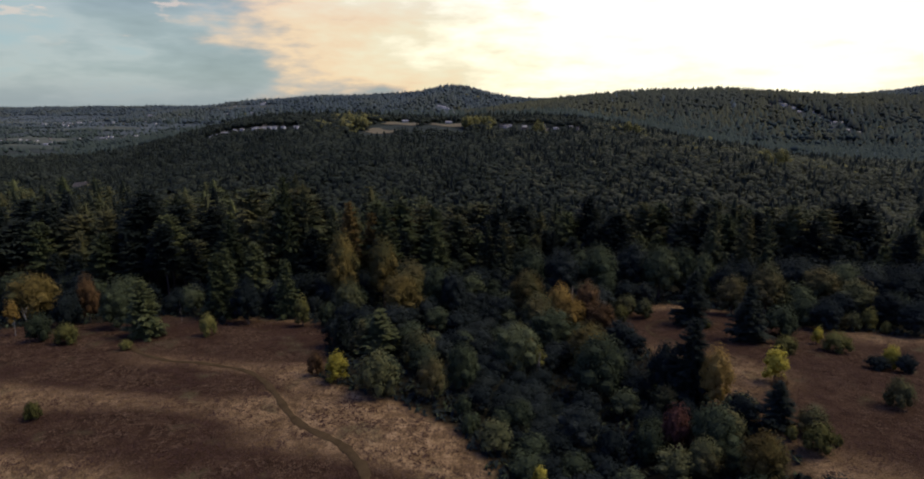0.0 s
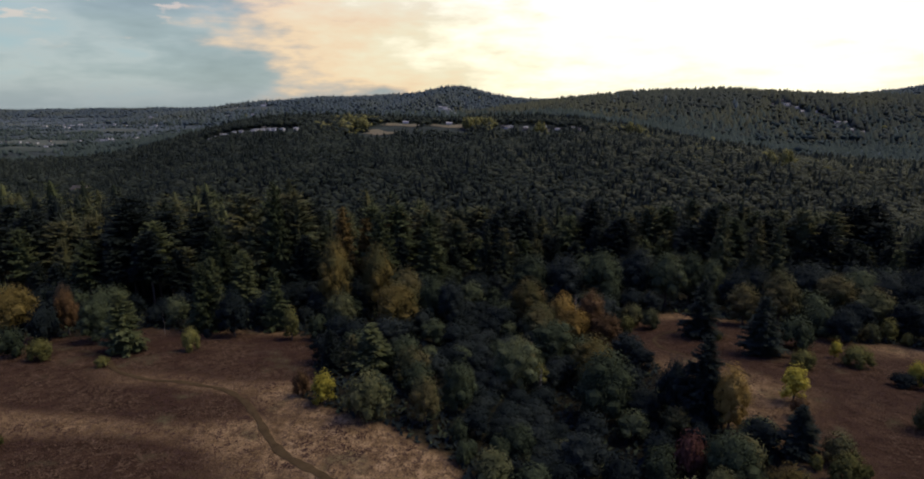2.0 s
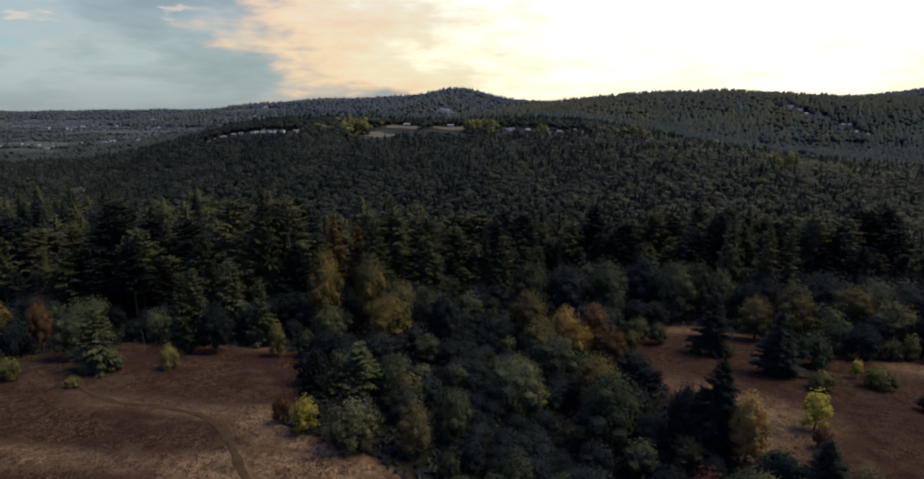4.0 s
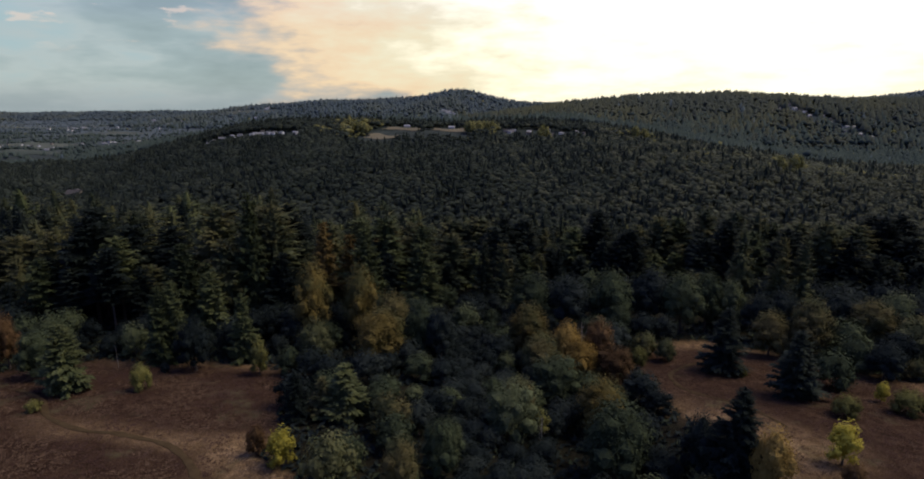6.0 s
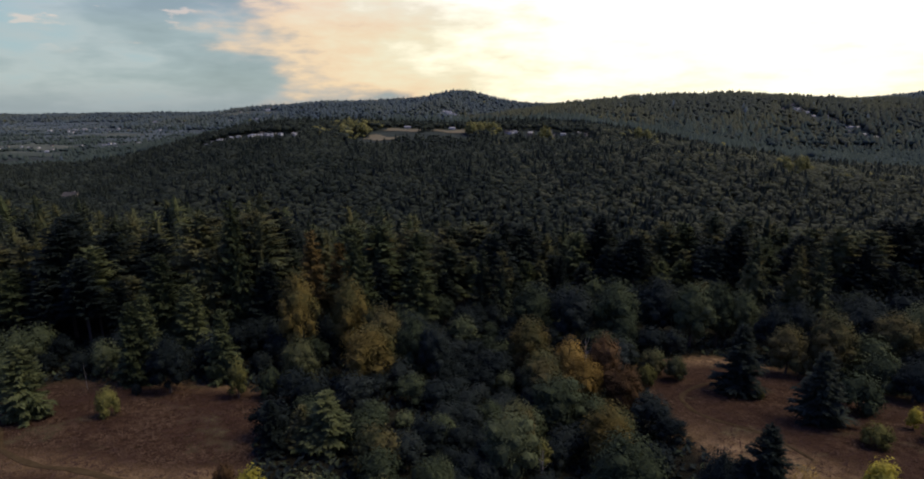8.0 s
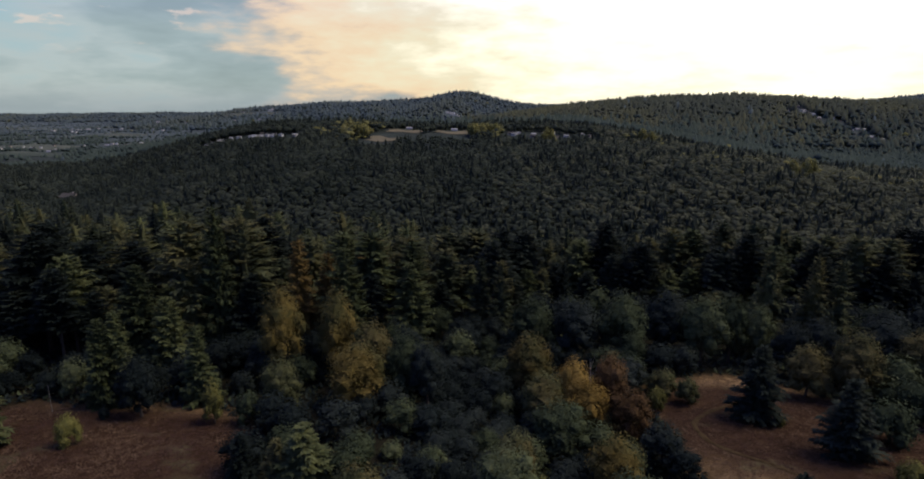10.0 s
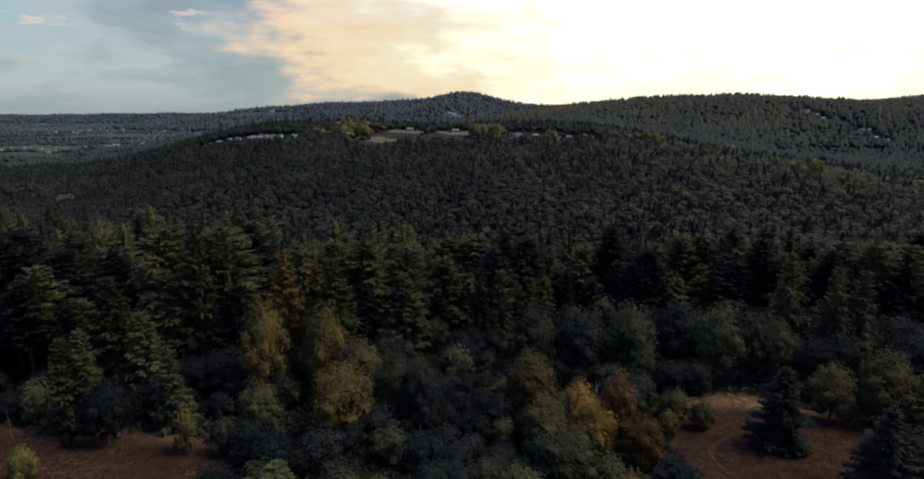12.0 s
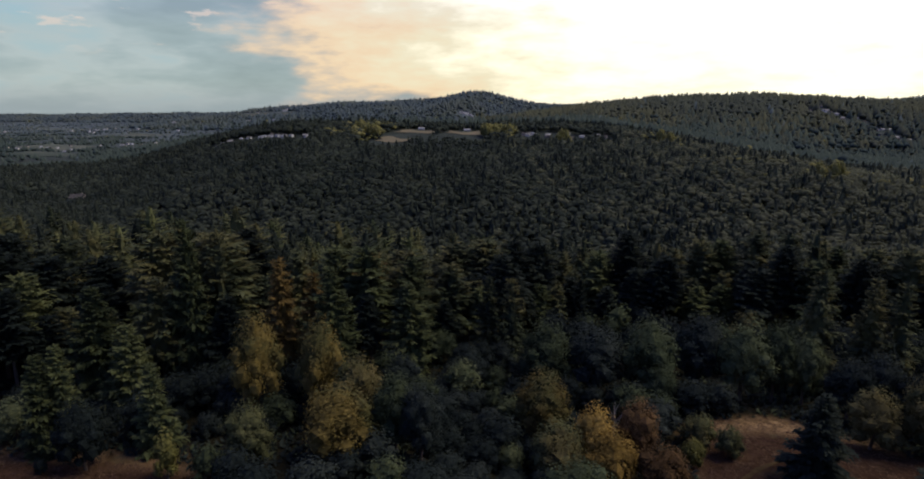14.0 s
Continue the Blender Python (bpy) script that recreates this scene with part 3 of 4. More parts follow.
def conifer_model(seed, leaf, name="fir_tree", height=20.0, radius=4.4, whorls=28, per=8, twigs=16, power=0.7, bare=0.06):
    rng = random.Random(seed)
    t = Heap()
    t.add(*tube([(0, 0, -0.6), (0, 0, 0.8), (0, 0, height * 0.5), (0, 0, height * 0.96)], [0.42, 0.32, 0.2, 0.03], 7))
    return model(name, conifer_shape(rng, height, radius, whorls, per, twigs, power, bare), t, leaf, BARK, "conifer", height, radius)


def broad_model(seed, leaf, name="broadleaf_tree", height=12.0, radius=4.5, lobes=20, clumps=4400, size=0.165, low=0.1, trunk=BARK, category="tree", fork=0.22, crest=0.78):
    rng = random.Random(seed)
    return model(name, broadleaf_shape(rng, height, radius, lobes, clumps, size, low, crest=crest), limbs(rng, height, radius, (0.014 if name == "birch_tree" else 0.03) * height ** 0.9, fork), leaf, trunk, category, height, radius)


def shrub_model(seed, leaf, name="shrub", height=5.0, radius=3.0, lobes=12, clumps=1300, size=0.18):
    return broad_model(seed, leaf, name, height, radius, lobes, clumps, size, 0.06, BARK, "shrub", 0.06, 0.66)


for i in range(4):
    KINDS.setdefault("fir", []).append(conifer_model(10 + i, LEAF["needle"], height=(20, 22, 18, 24)[i], power=(0.55, 0.65, 0.5, 0.6)[i]))
for i in range(5):
    # two of the five have lighter needles, painting in the stand's lit tops
    KINDS.setdefault("stand_fir", []).append(conifer_model(15 + i, LEAF["needle_light" if i > 2 else "needle"], height=(24, 26, 22, 25, 23)[i], radius=5.0, whorls=24, per=8, twigs=15, power=(0.45, 0.55, 0.42, 0.5, 0.48)[i], bare=(0.38, 0.3, 0.42, 0.35, 0.32)[i]))
for i in range(3):
    KINDS.setdefault("stand_fir_dark", []).append(conifer_model(25 + i, LEAF["needle_dark"], height=(24, 26, 22)[i], radius=5.0, whorls=24, per=8, twigs=15, power=(0.48, 0.56, 0.44)[i], bare=(0.42, 0.36, 0.46)[i]))
for i in range(2):
    KINDS.setdefault("fir_light", []).append(conifer_model(20 + i, LEAF["needle_light"], whorls=34, per=9, twigs=22, radius=4.6, power=0.66))
    KINDS.setdefault("fir_dark", []).append(conifer_model(30 + i, LEAF["needle_dark"], whorls=32, per=9, twigs=18, radius=4.6))
    KINDS.setdefault("larch", []).append(conifer_model(40 + i, LEAF["needle_gold"], "larch_tree", height=26, radius=5.0, power=0.6, bare=0.28))
    KINDS.setdefault("tree_dark", []).append(broad_model(50 + i, LEAF["dark"]))
    KINDS.setdefault("tree_green", []).append(broad_model(60 + i, LEAF["green"]))
    KINDS.setdefault("tree_olive", []).append(broad_model(70 + i, LEAF["olive"]))
    KINDS.setdefault("maple_ochre", []).append(broad_model(80 + i, LEAF["ochre"], "maple_tree", lobes=22, clumps=4800))
    KINDS.setdefault("maple_rust", []).append(broad_model(90 + i, LEAF["rust"], "maple_tree"))
    KINDS.setdefault("shrub_green", []).append(shrub_model(100 + i, LEAF["green"]))
    KINDS.setdefault("shrub_olive", []).append(shrub_model(110 + i, LEAF["olive"]))
    KINDS.setdefault("shrub_dark", []).append(shrub_model(120 + i, LEAF["dark"]))
    KINDS.setdefault("shrub_yellowgreen", []).append(shrub_model(130 + i, LEAF["yellowgreen"]))
    KINDS.setdefault("thicket_dark", []).append(broad_model(160 + i, LEAF["dark"], lobes=12, clumps=1500, size=0.27))
    KINDS.setdefault("thicket_green", []).append(broad_model(170 + i, LEAF["green"], lobes=12, clumps=1500, size=0.27))
    KINDS.setdefault("thicket_olive", []).append(broad_model(180 + i, LEAF["olive"], lobes=12, clumps=1500, size=0.27))
    for kind, leaf in (("tree_dark", "dark"), ("tree_green", "green"), ("tree_olive", "olive"), ("maple_ochre", "ochre")):
        KINDS.setdefault(kind + "_tall", []).append(broad_model(190 + i, LEAF[leaf], "maple_tree" if kind[0] == "m" else "broadleaf_tree", 18.0, 5.4, 20, 4600, 0.20, 0.20, fork=0.25, crest=0.80))
KINDS["maple_gold"] = [broad_model(140, LEAF["gold"], "maple_tree")]
KINDS["tree_rust"] = [broad_model(141, LEAF["rust"])]
KINDS["tree_yellow"] = [broad_model(142, LEAF["yellow"], "young_tree", 7, 2.3, 10, 900, 0.2, 0.02)]
KINDS["tree_yellowgreen"] = [broad_model(143, LEAF["yellowgreen"], "young_tree", 8, 2.4, 10, 900, 0.22, 0.02)]
KINDS["birch_orange"] = [broad_model(144, LEAF["gold"], "birch_tree", 9, 2.2, 8, 600, 0.22, 0.35, BIRCH_BARK)]
KINDS["birch_grey"] = [broad_model(145, LEAF["yellowgreen"], "birch_tree", 8, 2.0, 7, 500, 0.2, 0.3, BIRCH_BARK)]
KINDS["plateau_gold"] = [broad_model(151 + i, LEAF["far_gold"], "broadleaf_tree", 16, 6, 8, 260, 1.0, 0.1) for i in range(2)]
KINDS["tree_pale"] = [broad_model(155, LEAF["hill_olive"], "broadleaf_tree", 14, 5, 14, 1500, 0.3, 0.1)]
KINDS["shrub_yellow"] = [shrub_model(146, LEAF["yellow"])]
KINDS["shrub_rust"] = [shrub_model(147, LEAF["rust"])]
KINDS["shrub_red"] = [shrub_model(148, LEAF["red"])]
KINDS["shrub_low"] = [shrub_model(149, LEAF["yellowgreen"], height=2.2, radius=1.5, clumps=500, size=0.15)]
pick = random.Random(5)
used = set()
taken = []


def plant(kind, x, y, height, radius, label, group=""):
    """Sets a tree of that kind on the ground at (x, y)."""
    if height > 2.5 * radius and height > 13 and kind + "_tall" in KINDS:
        kind = kind + "_tall"
    ob, h, r = pick.choice(KINDS[kind])
    z = float(ground_z(x, y))
    m = pose(x, y, z, 0, 0, pick.uniform(0, 360))
    if ob.name in used:
        ob = copy_thing(ob, m)
    else:
        used.add(ob.name)
        ob.matrix_basis = m
    s = radius / r * (1.2 if group in ("young firs", "firs at the meadow") else 1.1 if kind.endswith("_tall") else 1.0)
    taken.append((x, y, radius * 0.85))
    ob.scale = (s, s * pick.uniform(0.9, 1.1), height / h)
    tagged(ob, label, ob["category"], group)
    return ob


def grove(kind, label, group, *trees):
    for x, y, height, radius in trees:
        plant(kind, x, y, height, radius, label, group)

grove("maple_ochre", "ochre-green maple tree at the meadow edge", "maples",
      (-119.6, 119.7, 12.4, 5.4), (32.1, 69.0, 8.7, 3.2), (-49.1, 143.5, 22.4, 4.2), (-38.2, 146.0, 21.4, 3.9), (-29.8, 132.0, 13.8, 5.4), (1.5, 150.0, 15.2, 5.2), (14.6, 116.0, 11.6, 4.4))
grove("birch_orange", "slender birch with orange leaves and pale trunks", "birches",
      (-112.2, 105.8, 8.6, 1.7))
grove("shrub_green", "rounded green shrub at the edge of the meadow", "green shrubs",
      (-103.1, 102.3, 7.1, 2.6), (-46.3, 122.8, 6.7, 2.7), (-9.7, 82.0, 4.4, 1.6), (-8.3, 76.5, 4.1, 1.3), (72.3, 145.0, 8.3, 4.4), (60.9, 132.2, 8.1, 4.6), (97.8, 151.0, 9.0, 4.3), (-7.6, 78.4, 3.2, 1.5), (-3.5, 78.7, 5.4, 1.7), (1.6, 73.6, 4.9, 2.8), (19.7, 78.5, 6.7, 2.5))
grove("shrub_yellowgreen", "rounded yellow-green bush in the dry grass", "yellow-green bushes",
      (-69.9, 111.0, 5.7, 2.1), (-96.1, 101.4, 5.1, 2.6), (56.2, 118.1, 4.2, 2.5), (67.4, 120.1, 4.7, 3.0), (42.3, 75.9, 4.8, 2.4), (25.9, 143.0, 5.0, 2.3))
grove("shrub_dark", "dense dark green shrub beside the trees", "dark shrubs",
      (-105.9, 113.7, 9.5, 3.3), (-72.1, 121.0, 2.5, 1.0), (73.4, 107.6, 4.4, 2.0), (69.8, 109.6, 3.0, 2.4), (13.8, 78.6, 6.2, 3.0))
grove("tree_rust", "reddish brown tree in front of the firs", "rusty trees",
      (-104.2, 118.3, 13.0, 2.6))
grove("tree_green", "leafy green tree at the edge of the gully", "green trees",
      (-93.9, 114.8, 11.1, 3.8), (-11.0, 91.0, 10.1, 2.7), (-1.6, 108.0, 11.6, 4.8), (28.3, 77.3, 9.4, 3.6), (14.9, 101.1, 14.6, 6.0), (-10.1, 95.3, 8.3, 2.1), (-22.4, 138.0, 15.1, 4.1), (6.8, 128.0, 11.4, 5.2), (2.1, 172.0, 18.2, 5.9), (23.6, 173.0, 19.0, 6.0), (42.2, 172.0, 18.4, 5.3), (49.2, 174.0, 18.4, 4.0), (55.2, 174.0, 16.1, 3.7), (24.9, 166.0, 10.7, 3.8))
grove("fir_light", "light green young fir with drooping branches", "young firs",
      (-83.3, 109.0, 13.2, 3.3), (-29.0, 105.1, 10.0, 3.2), (-70.4, 158.0, 37.3, 4.4), (-40.3, 158.0, 28.7, 4.7), (-28.9, 175.0, 23.4, 4.7), (-81.3, 145.0, 24.6, 4.4), (-73.6, 143.0, 18.2, 3.8), (-75.3, 126.0, 17.4, 2.8), (-73.7, 128.0, 18.5, 2.9), (-59.2, 130.0, 16.0, 2.6))
grove("shrub_yellow", "bright yellow-leaved bush standing in dry grass", "yellow bushes",
      (72.9, 111.0, 5.2, 1.7))
grove("tree_dark", "dark green leafy tree beside the firs", "dark trees",
      (-66.8, 123.3, 12.7, 3.7), (74.8, 139.6, 8.9, 3.8), (25.9, 98.3, 11.8, 3.0), (20.9, 99.1, 6.6, 3.4), (9.2, 81.8, 7.7, 3.9), (-17.5, 135.0, 14.8, 3.3), (12.3, 172.0, 17.5, 5.9), (35.3, 178.0, 19.2, 5.5), (59.5, 165.0, 13.9, 4.4), (65.0, 166.0, 15.3, 4.4), (67.9, 160.0, 12.8, 4.5))
grove("tree_yellowgreen", "slender yellow-green young tree", "yellow-green trees",
      (-52.7, 122.8, 8.6, 2.0), (85.2, 140.1, 6.3, 2.0))
grove("tree_olive", "olive-green rounded tree turning brown", "olive trees",
      (-42.4, 127.5, 11.8, 3.7), (-15.4, 85.9, 9.4, 2.6), (25.7, 72.8, 6.8, 2.5), (65.2, 151.3, 15.9, 4.8), (82.7, 159.7, 14.0, 5.1), (88.5, 152.0, 11.6, 5.3), (-30.1, 142.0, 15.6, 4.5), (4.2, 138.0, 11.8, 5.1), (-0.4, 118.0, 9.6, 3.4), (56.9, 152.0, 11.7, 4.4))
grove("shrub_rust", "brown leafless-looking shrub beside a yellow tree", "brown shrubs",
      (-37.9, 91.5, 5.2, 1.7), (44.6, 93.9, 4.1, 1.5))
grove("tree_yellow", "bright yellow young tree in the dry grass", "yellow trees",
      (-32.9, 88.9, 6.5, 2.2), (2.5, 67.2, 3.8, 1.1), (65.9, 125.2, 4.3, 1.2), (46.3, 100.1, 7.5, 2.3))
grove("fir_dark", "dark bluish-green fir standing in the clearing", "dark firs",
      (-36.5, 102.6, 9.0, 1.8), (42.9, 139.9, 14.6, 4.1), (51.2, 126.1, 13.5, 4.0), (39.3, 82.5, 8.0, 2.5), (29.6, 94.5, 16.0, 4.1))
grove("fir", "green fir at the edge of the meadow", "firs at the meadow",
      (-32.7, 104.8, 7.5, 1.7), (-66.1, 162.0, 35.3, 4.2), (-12.1, 190.0, 24.3, 3.6), (-6.6, 190.0, 24.0, 3.4), (60.2, 182.0, 29.0, 4.5), (70.6, 182.0, 27.8, 3.9), (76.5, 182.0, 26.8, 3.7))
grove("shrub_olive", "broad olive-green shrub at the meadow edge", "olive shrubs",
      (-24.7, 85.3, 8.9, 3.8), (-20.4, 100.9, 7.7, 4.2), (80.8, 139.7, 5.1, 2.7), (62.0, 91.0, 5.8, 2.4), (43.6, 80.6, 5.0, 2.5), (28.4, 150.0, 6.4, 3.5), (32.2, 146.0, 6.0, 2.4))
grove("shrub_low", "low yellowish bush in the dry grass", "low bushes",
      (-76.0, 71.1, 3.3, 1.3), (-81.9, 100.3, 2.3, 1.3), (87.6, 137.2, 3.4, 1.3), (45.5, 136.9, 2.1, 1.2), (40.1, 79.1, 2.4, 1.0), (45.7, 77.4, 2.0, 0.7))
grove("maple_gold", "golden brown autumn maple by the clearing", "golden maples",
      (32.7, 91.2, 11.9, 2.8), (9.9, 140.0, 14.3, 3.6), (12.2, 136.0, 11.4, 4.6))
grove("birch_grey", "thin grey-green birch in the thicket", "birches",
      (3.4, 110.8, 6.8, 1.9))
grove("shrub_red", "red-tipped shrub in the green thicket", "red shrubs",
      (23.8, 80.2, 8.5, 2.7))
grove("maple_rust", "rusty brown maple among green trees", "rusty maples",
      (17.0, 143.0, 12.9, 3.8), (19.3, 134.0, 9.5, 4.2))
grove("tree_pale", "pale olive-green rounded tree among dark firs", "pale trees in the valley",
      (257.4, 560.2, 13, 5.0), (273.6, 564.5, 15, 5.0), (298.2, 572.2, 14, 5.0), (311.3, 577.2, 16, 5.0), (324.1, 573.8, 14, 5.0), (337.1, 571.3, 14, 5.0))
grove("larch", "tall larch turning golden brown among the firs", "larches in the stand",
      (-51.0, 158.5, 30.0, 4.2), (-45.0, 161.0, 27.0, 4.0))


# ---- bare trunks ----
def bare_tree(x, y, height, thick, arms, label):
    """A dead or leafless tree: a pale trunk with thin bare limbs."""
    ob = new("bare_tree")
    rng = random.Random(int(x * 10 + y))
    part("trunk", limbs(rng, height, height * 0.05, thick, 0.5, 0).mesh("trunk", [BIRCH_BARK], True), ob)
    for k in range(arms):
        a, f = rng.uniform(0, 6.28), rng.uniform(0.3, 0.9)
        r = height * 0.30 * (1.1 - f)
        h = Heap()
        h.add(*tube([(0, 0, height * f * 0.8), (r * 0.5 * math.cos(a), r * 0.5 * math.sin(a), height * (f * 0.8 + 0.07)), (r * math.cos(a), r * math.sin(a), height * (f * 0.8 + 0.17))], [thick * 0.4, thick * 0.25, thick * 0.06], 4))
        part("limb", h.mesh("limb", [BIRCH_BARK], True), ob)
    ob.matrix_basis = pose(x, y, float(ground_z(x, y)), 0, 0, 0)
    taken.append((x, y, 1.0))
    tagged(ob, label, "tree", "bare trees")


bare_tree(-83.5, 122.5, 7, 0.035, 3, "pale dead tree trunk standing before the firs")
bare_tree(-110, 107, 8, 0.10, 5, "pale bare birch trunk beside orange leaves")
bare_tree(13.5, 145, 14, 0.16, 16, "grey leafless tree behind golden maples")
bare_tree(3.5, 108, 8, 0.10, 9, "grey leafless tree in the thicket")


# ---- the woods: single trees along the edges ----
rng = random.Random(11)


def free(x, y, gap):
    for a, b, g in taken:
        if (x - a) ** 2 + (y - b) ** 2 < (gap + g) ** 2 * 0.5:
            return False
    return True


def stand_edge(x):
    """Where the tall firs begin."""
    return float(np.interp(x, [-260, -120, -90, -60, -45, -36, -24, 0, 25, 45, 120, 220], [124, 136, 145, 151, 157, 166, 190, 222, 232, 232, 226, 214]))


def canopy(x, y):
    """The height of the tree tops over the near woods."""
    return float(np.interp(x, [-140, -60, -25, 10, 60, 140], [25, 29, 18, 16, 19, 17])) - 0.11 * max(0.0, y - 215)


def bunch(x, y):
    """Firs stand in bunches: tall in some places, low and shaded in others."""
    return 0.60 + 0.46 * smooth(-0.55, 0.45, rolling(x, y, 38, 2.7))


# dark broadleaf trees and shrubs in the gully and along the foot of the firs
for _ in range(520):
    x, y = rng.uniform(-46, 48), rng.uniform(58, 168)
    if meadow(x, y) < 0.25 and not (x < -25 and 86 < y < 104) and free(x, y, 2.6):
        # the hollow's deep shade is put into the choice of dark leaves
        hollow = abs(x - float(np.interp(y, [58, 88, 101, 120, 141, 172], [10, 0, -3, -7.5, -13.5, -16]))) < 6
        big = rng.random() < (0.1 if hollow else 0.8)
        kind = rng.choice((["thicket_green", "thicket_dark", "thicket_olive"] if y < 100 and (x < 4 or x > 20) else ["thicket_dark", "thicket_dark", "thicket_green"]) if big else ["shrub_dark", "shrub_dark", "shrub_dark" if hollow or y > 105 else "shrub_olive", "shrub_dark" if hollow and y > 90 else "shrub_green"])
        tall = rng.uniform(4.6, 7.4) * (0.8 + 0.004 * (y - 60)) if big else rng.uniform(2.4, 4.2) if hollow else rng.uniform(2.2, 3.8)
        plant(kind, x, y, tall, tall * (0.5 if big else 0.72), "dark leafy tree crowded into the shaded gully" if big else "dense dark shrub in the shaded gully", "gully thicket")
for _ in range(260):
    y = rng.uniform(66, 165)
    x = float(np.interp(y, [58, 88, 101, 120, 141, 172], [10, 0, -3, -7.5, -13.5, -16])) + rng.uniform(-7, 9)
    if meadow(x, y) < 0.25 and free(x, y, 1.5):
        # dark-leaved shrubs again stand in for shade along the hollow
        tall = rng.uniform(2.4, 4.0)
        plant("shrub_dark", x, y, tall, tall * 0.75, "dense dark shrub in the shaded gully", "gully thicket")
for _ in range(340):
    x = rng.uniform(-150, -30)
    y = stand_edge(x) - rng.uniform(-3, 17)
    if meadow(x, y) < 0.35 and free(x, y, 2.4):
        big = rng.random() < 0.35
        # mostly dark leaves, to paint the shade at the firs' foot
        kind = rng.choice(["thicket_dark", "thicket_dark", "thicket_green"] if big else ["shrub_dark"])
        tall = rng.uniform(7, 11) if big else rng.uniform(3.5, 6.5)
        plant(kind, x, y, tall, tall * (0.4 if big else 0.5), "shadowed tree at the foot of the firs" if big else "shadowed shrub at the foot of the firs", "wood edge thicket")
# the row of rounded broadleaf trees behind the clearing
for k in range(45):
    x, y = rng.uniform(76, 160), 0
    y = rng.uniform(164, 182) - 0.10 * max(0, x - 60)
    if free(x, y, 4.4):
        tall = (rng.uniform(11, 15) - float(ground_z(x, y)) * 0.8) * (0.85 if x > 80 else 1)
        plant(rng.choice(["tree_dark", "tree_dark", "tree_dark", "tree_green"]), x, y, tall, rng.uniform(4.8, 6.4), "tall rounded dark green tree at the back of the clearing", "rounded trees behind the clearing")
for _ in range(90):
    x = rng.uniform(58, 170)
    y = rng.uniform(134, 170) - 0.12 * max(0, x - 60)
    if meadow(x, y) < 0.3 and free(x, y, 3.0):
        tall = rng.uniform(6, 11)
        plant(rng.choice(["tree_dark", "tree_dark", "shrub_green", "tree_green", "shrub_dark", "shrub_olive"]), x, y, tall, tall * 0.48, "rounded dark green tree beside the clearing", "trees beside the clearing")
# the shaded hollow at the head of the gully
for _ in range(110):
    x, y = rng.uniform(-34, 12), rng.uniform(152, 190)
    if meadow(x, y) < 0.3 and y < stand_edge(x) + 4 and free(x, y, 3.0):
        tall = rng.uniform(6, 10)
        plant(rng.choice(["tree_dark", "tree_dark", "tree_dark", "tree_green"]), x, y, tall, tall * 0.46, "tall dark leafy tree in the shaded hollow", "trees in the hollow")
# golden trees beside the fields on the plateau
# their gold has the warm light by the fields painted into it
for _ in range(60):
    x, y = rng.choice([(-242, 822), (-228, 812), (-86, 855), (-70, 858), (-60, 862), (18, 850), (150, 838), (290, 690)])
    x, y = x + rng.uniform(-11, 11), y + rng.uniform(-7, 7)
    if free(x, y, 4.5):
        plant("plateau_gold", x, y, rng.uniform(17, 23), rng.uniform(4.5, 6.5), "golden broadleaf tree beside the plateau's fields", "golden trees on the plateau")
# the front rows of the tall firs
firs = 0
for _ in range(3000):
    x = rng.uniform(-190, 150)
    y = stand_edge(x) + rng.uniform(0, 48) * rng.random() ** 0.6
    if firs < 250 and free(x, y, 5.2):
        z = float(ground_z(x, y))
        tall = min(max(canopy(x, y) - z, 14), 38) * rng.uniform(0.82, 1.05) * float(bunch(x, y))
        warm = rng.random() < 0.09 * float(bell(x, y, -45, 165, 22, 25))
        # dark needles towards the front and west carry the stand's shade as colour
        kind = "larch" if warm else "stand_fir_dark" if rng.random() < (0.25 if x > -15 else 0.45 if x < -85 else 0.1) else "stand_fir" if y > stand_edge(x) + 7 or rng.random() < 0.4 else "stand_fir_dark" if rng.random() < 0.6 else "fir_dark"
        plant(kind, x, y, tall, tall * rng.uniform(0.20, 0.27), "tall larch turning golden brown among the firs" if warm else "tall dark green fir in the dense stand", "larches in the stand" if warm else "firs in the stand")
        firs += 1


# ---- the woods behind, too many to count ----
def prototypes(make, count):
    return [make(random.Random(300 + i)).arrays() for i in range(count)]


def tiered(rng, height=1.0, radius=0.17, tiers=3, sides=7, top=0.46):
    """A far fir: tiers of ragged skirts, one above the other."""
    heap = Heap()
    for i in range(tiers):
        z0, z1 = height * (0.05 + 0.30 * i), height * min(1.0, top + 0.30 * i)
        r = radius * (1 - 0.29 * i)
        ring = [(r * (1.15 if k % 2 else 0.62) * rng.uniform(0.8, 1.2) * math.cos(2 * math.pi * k / sides + i), r * (1.15 if k % 2 else 0.62) * rng.uniform(0.8, 1.2) * math.sin(2 * math.pi * k / sides + i),
                 z0 + height * rng.uniform(-0.05, 0.04) * (1 if k % 2 else 0.3)) for k in range(sides)]
        heap.add(ring + [(0, 0, z1)], [(k, (k + 1) % sides, sides) for k in range(sides)])
    return heap


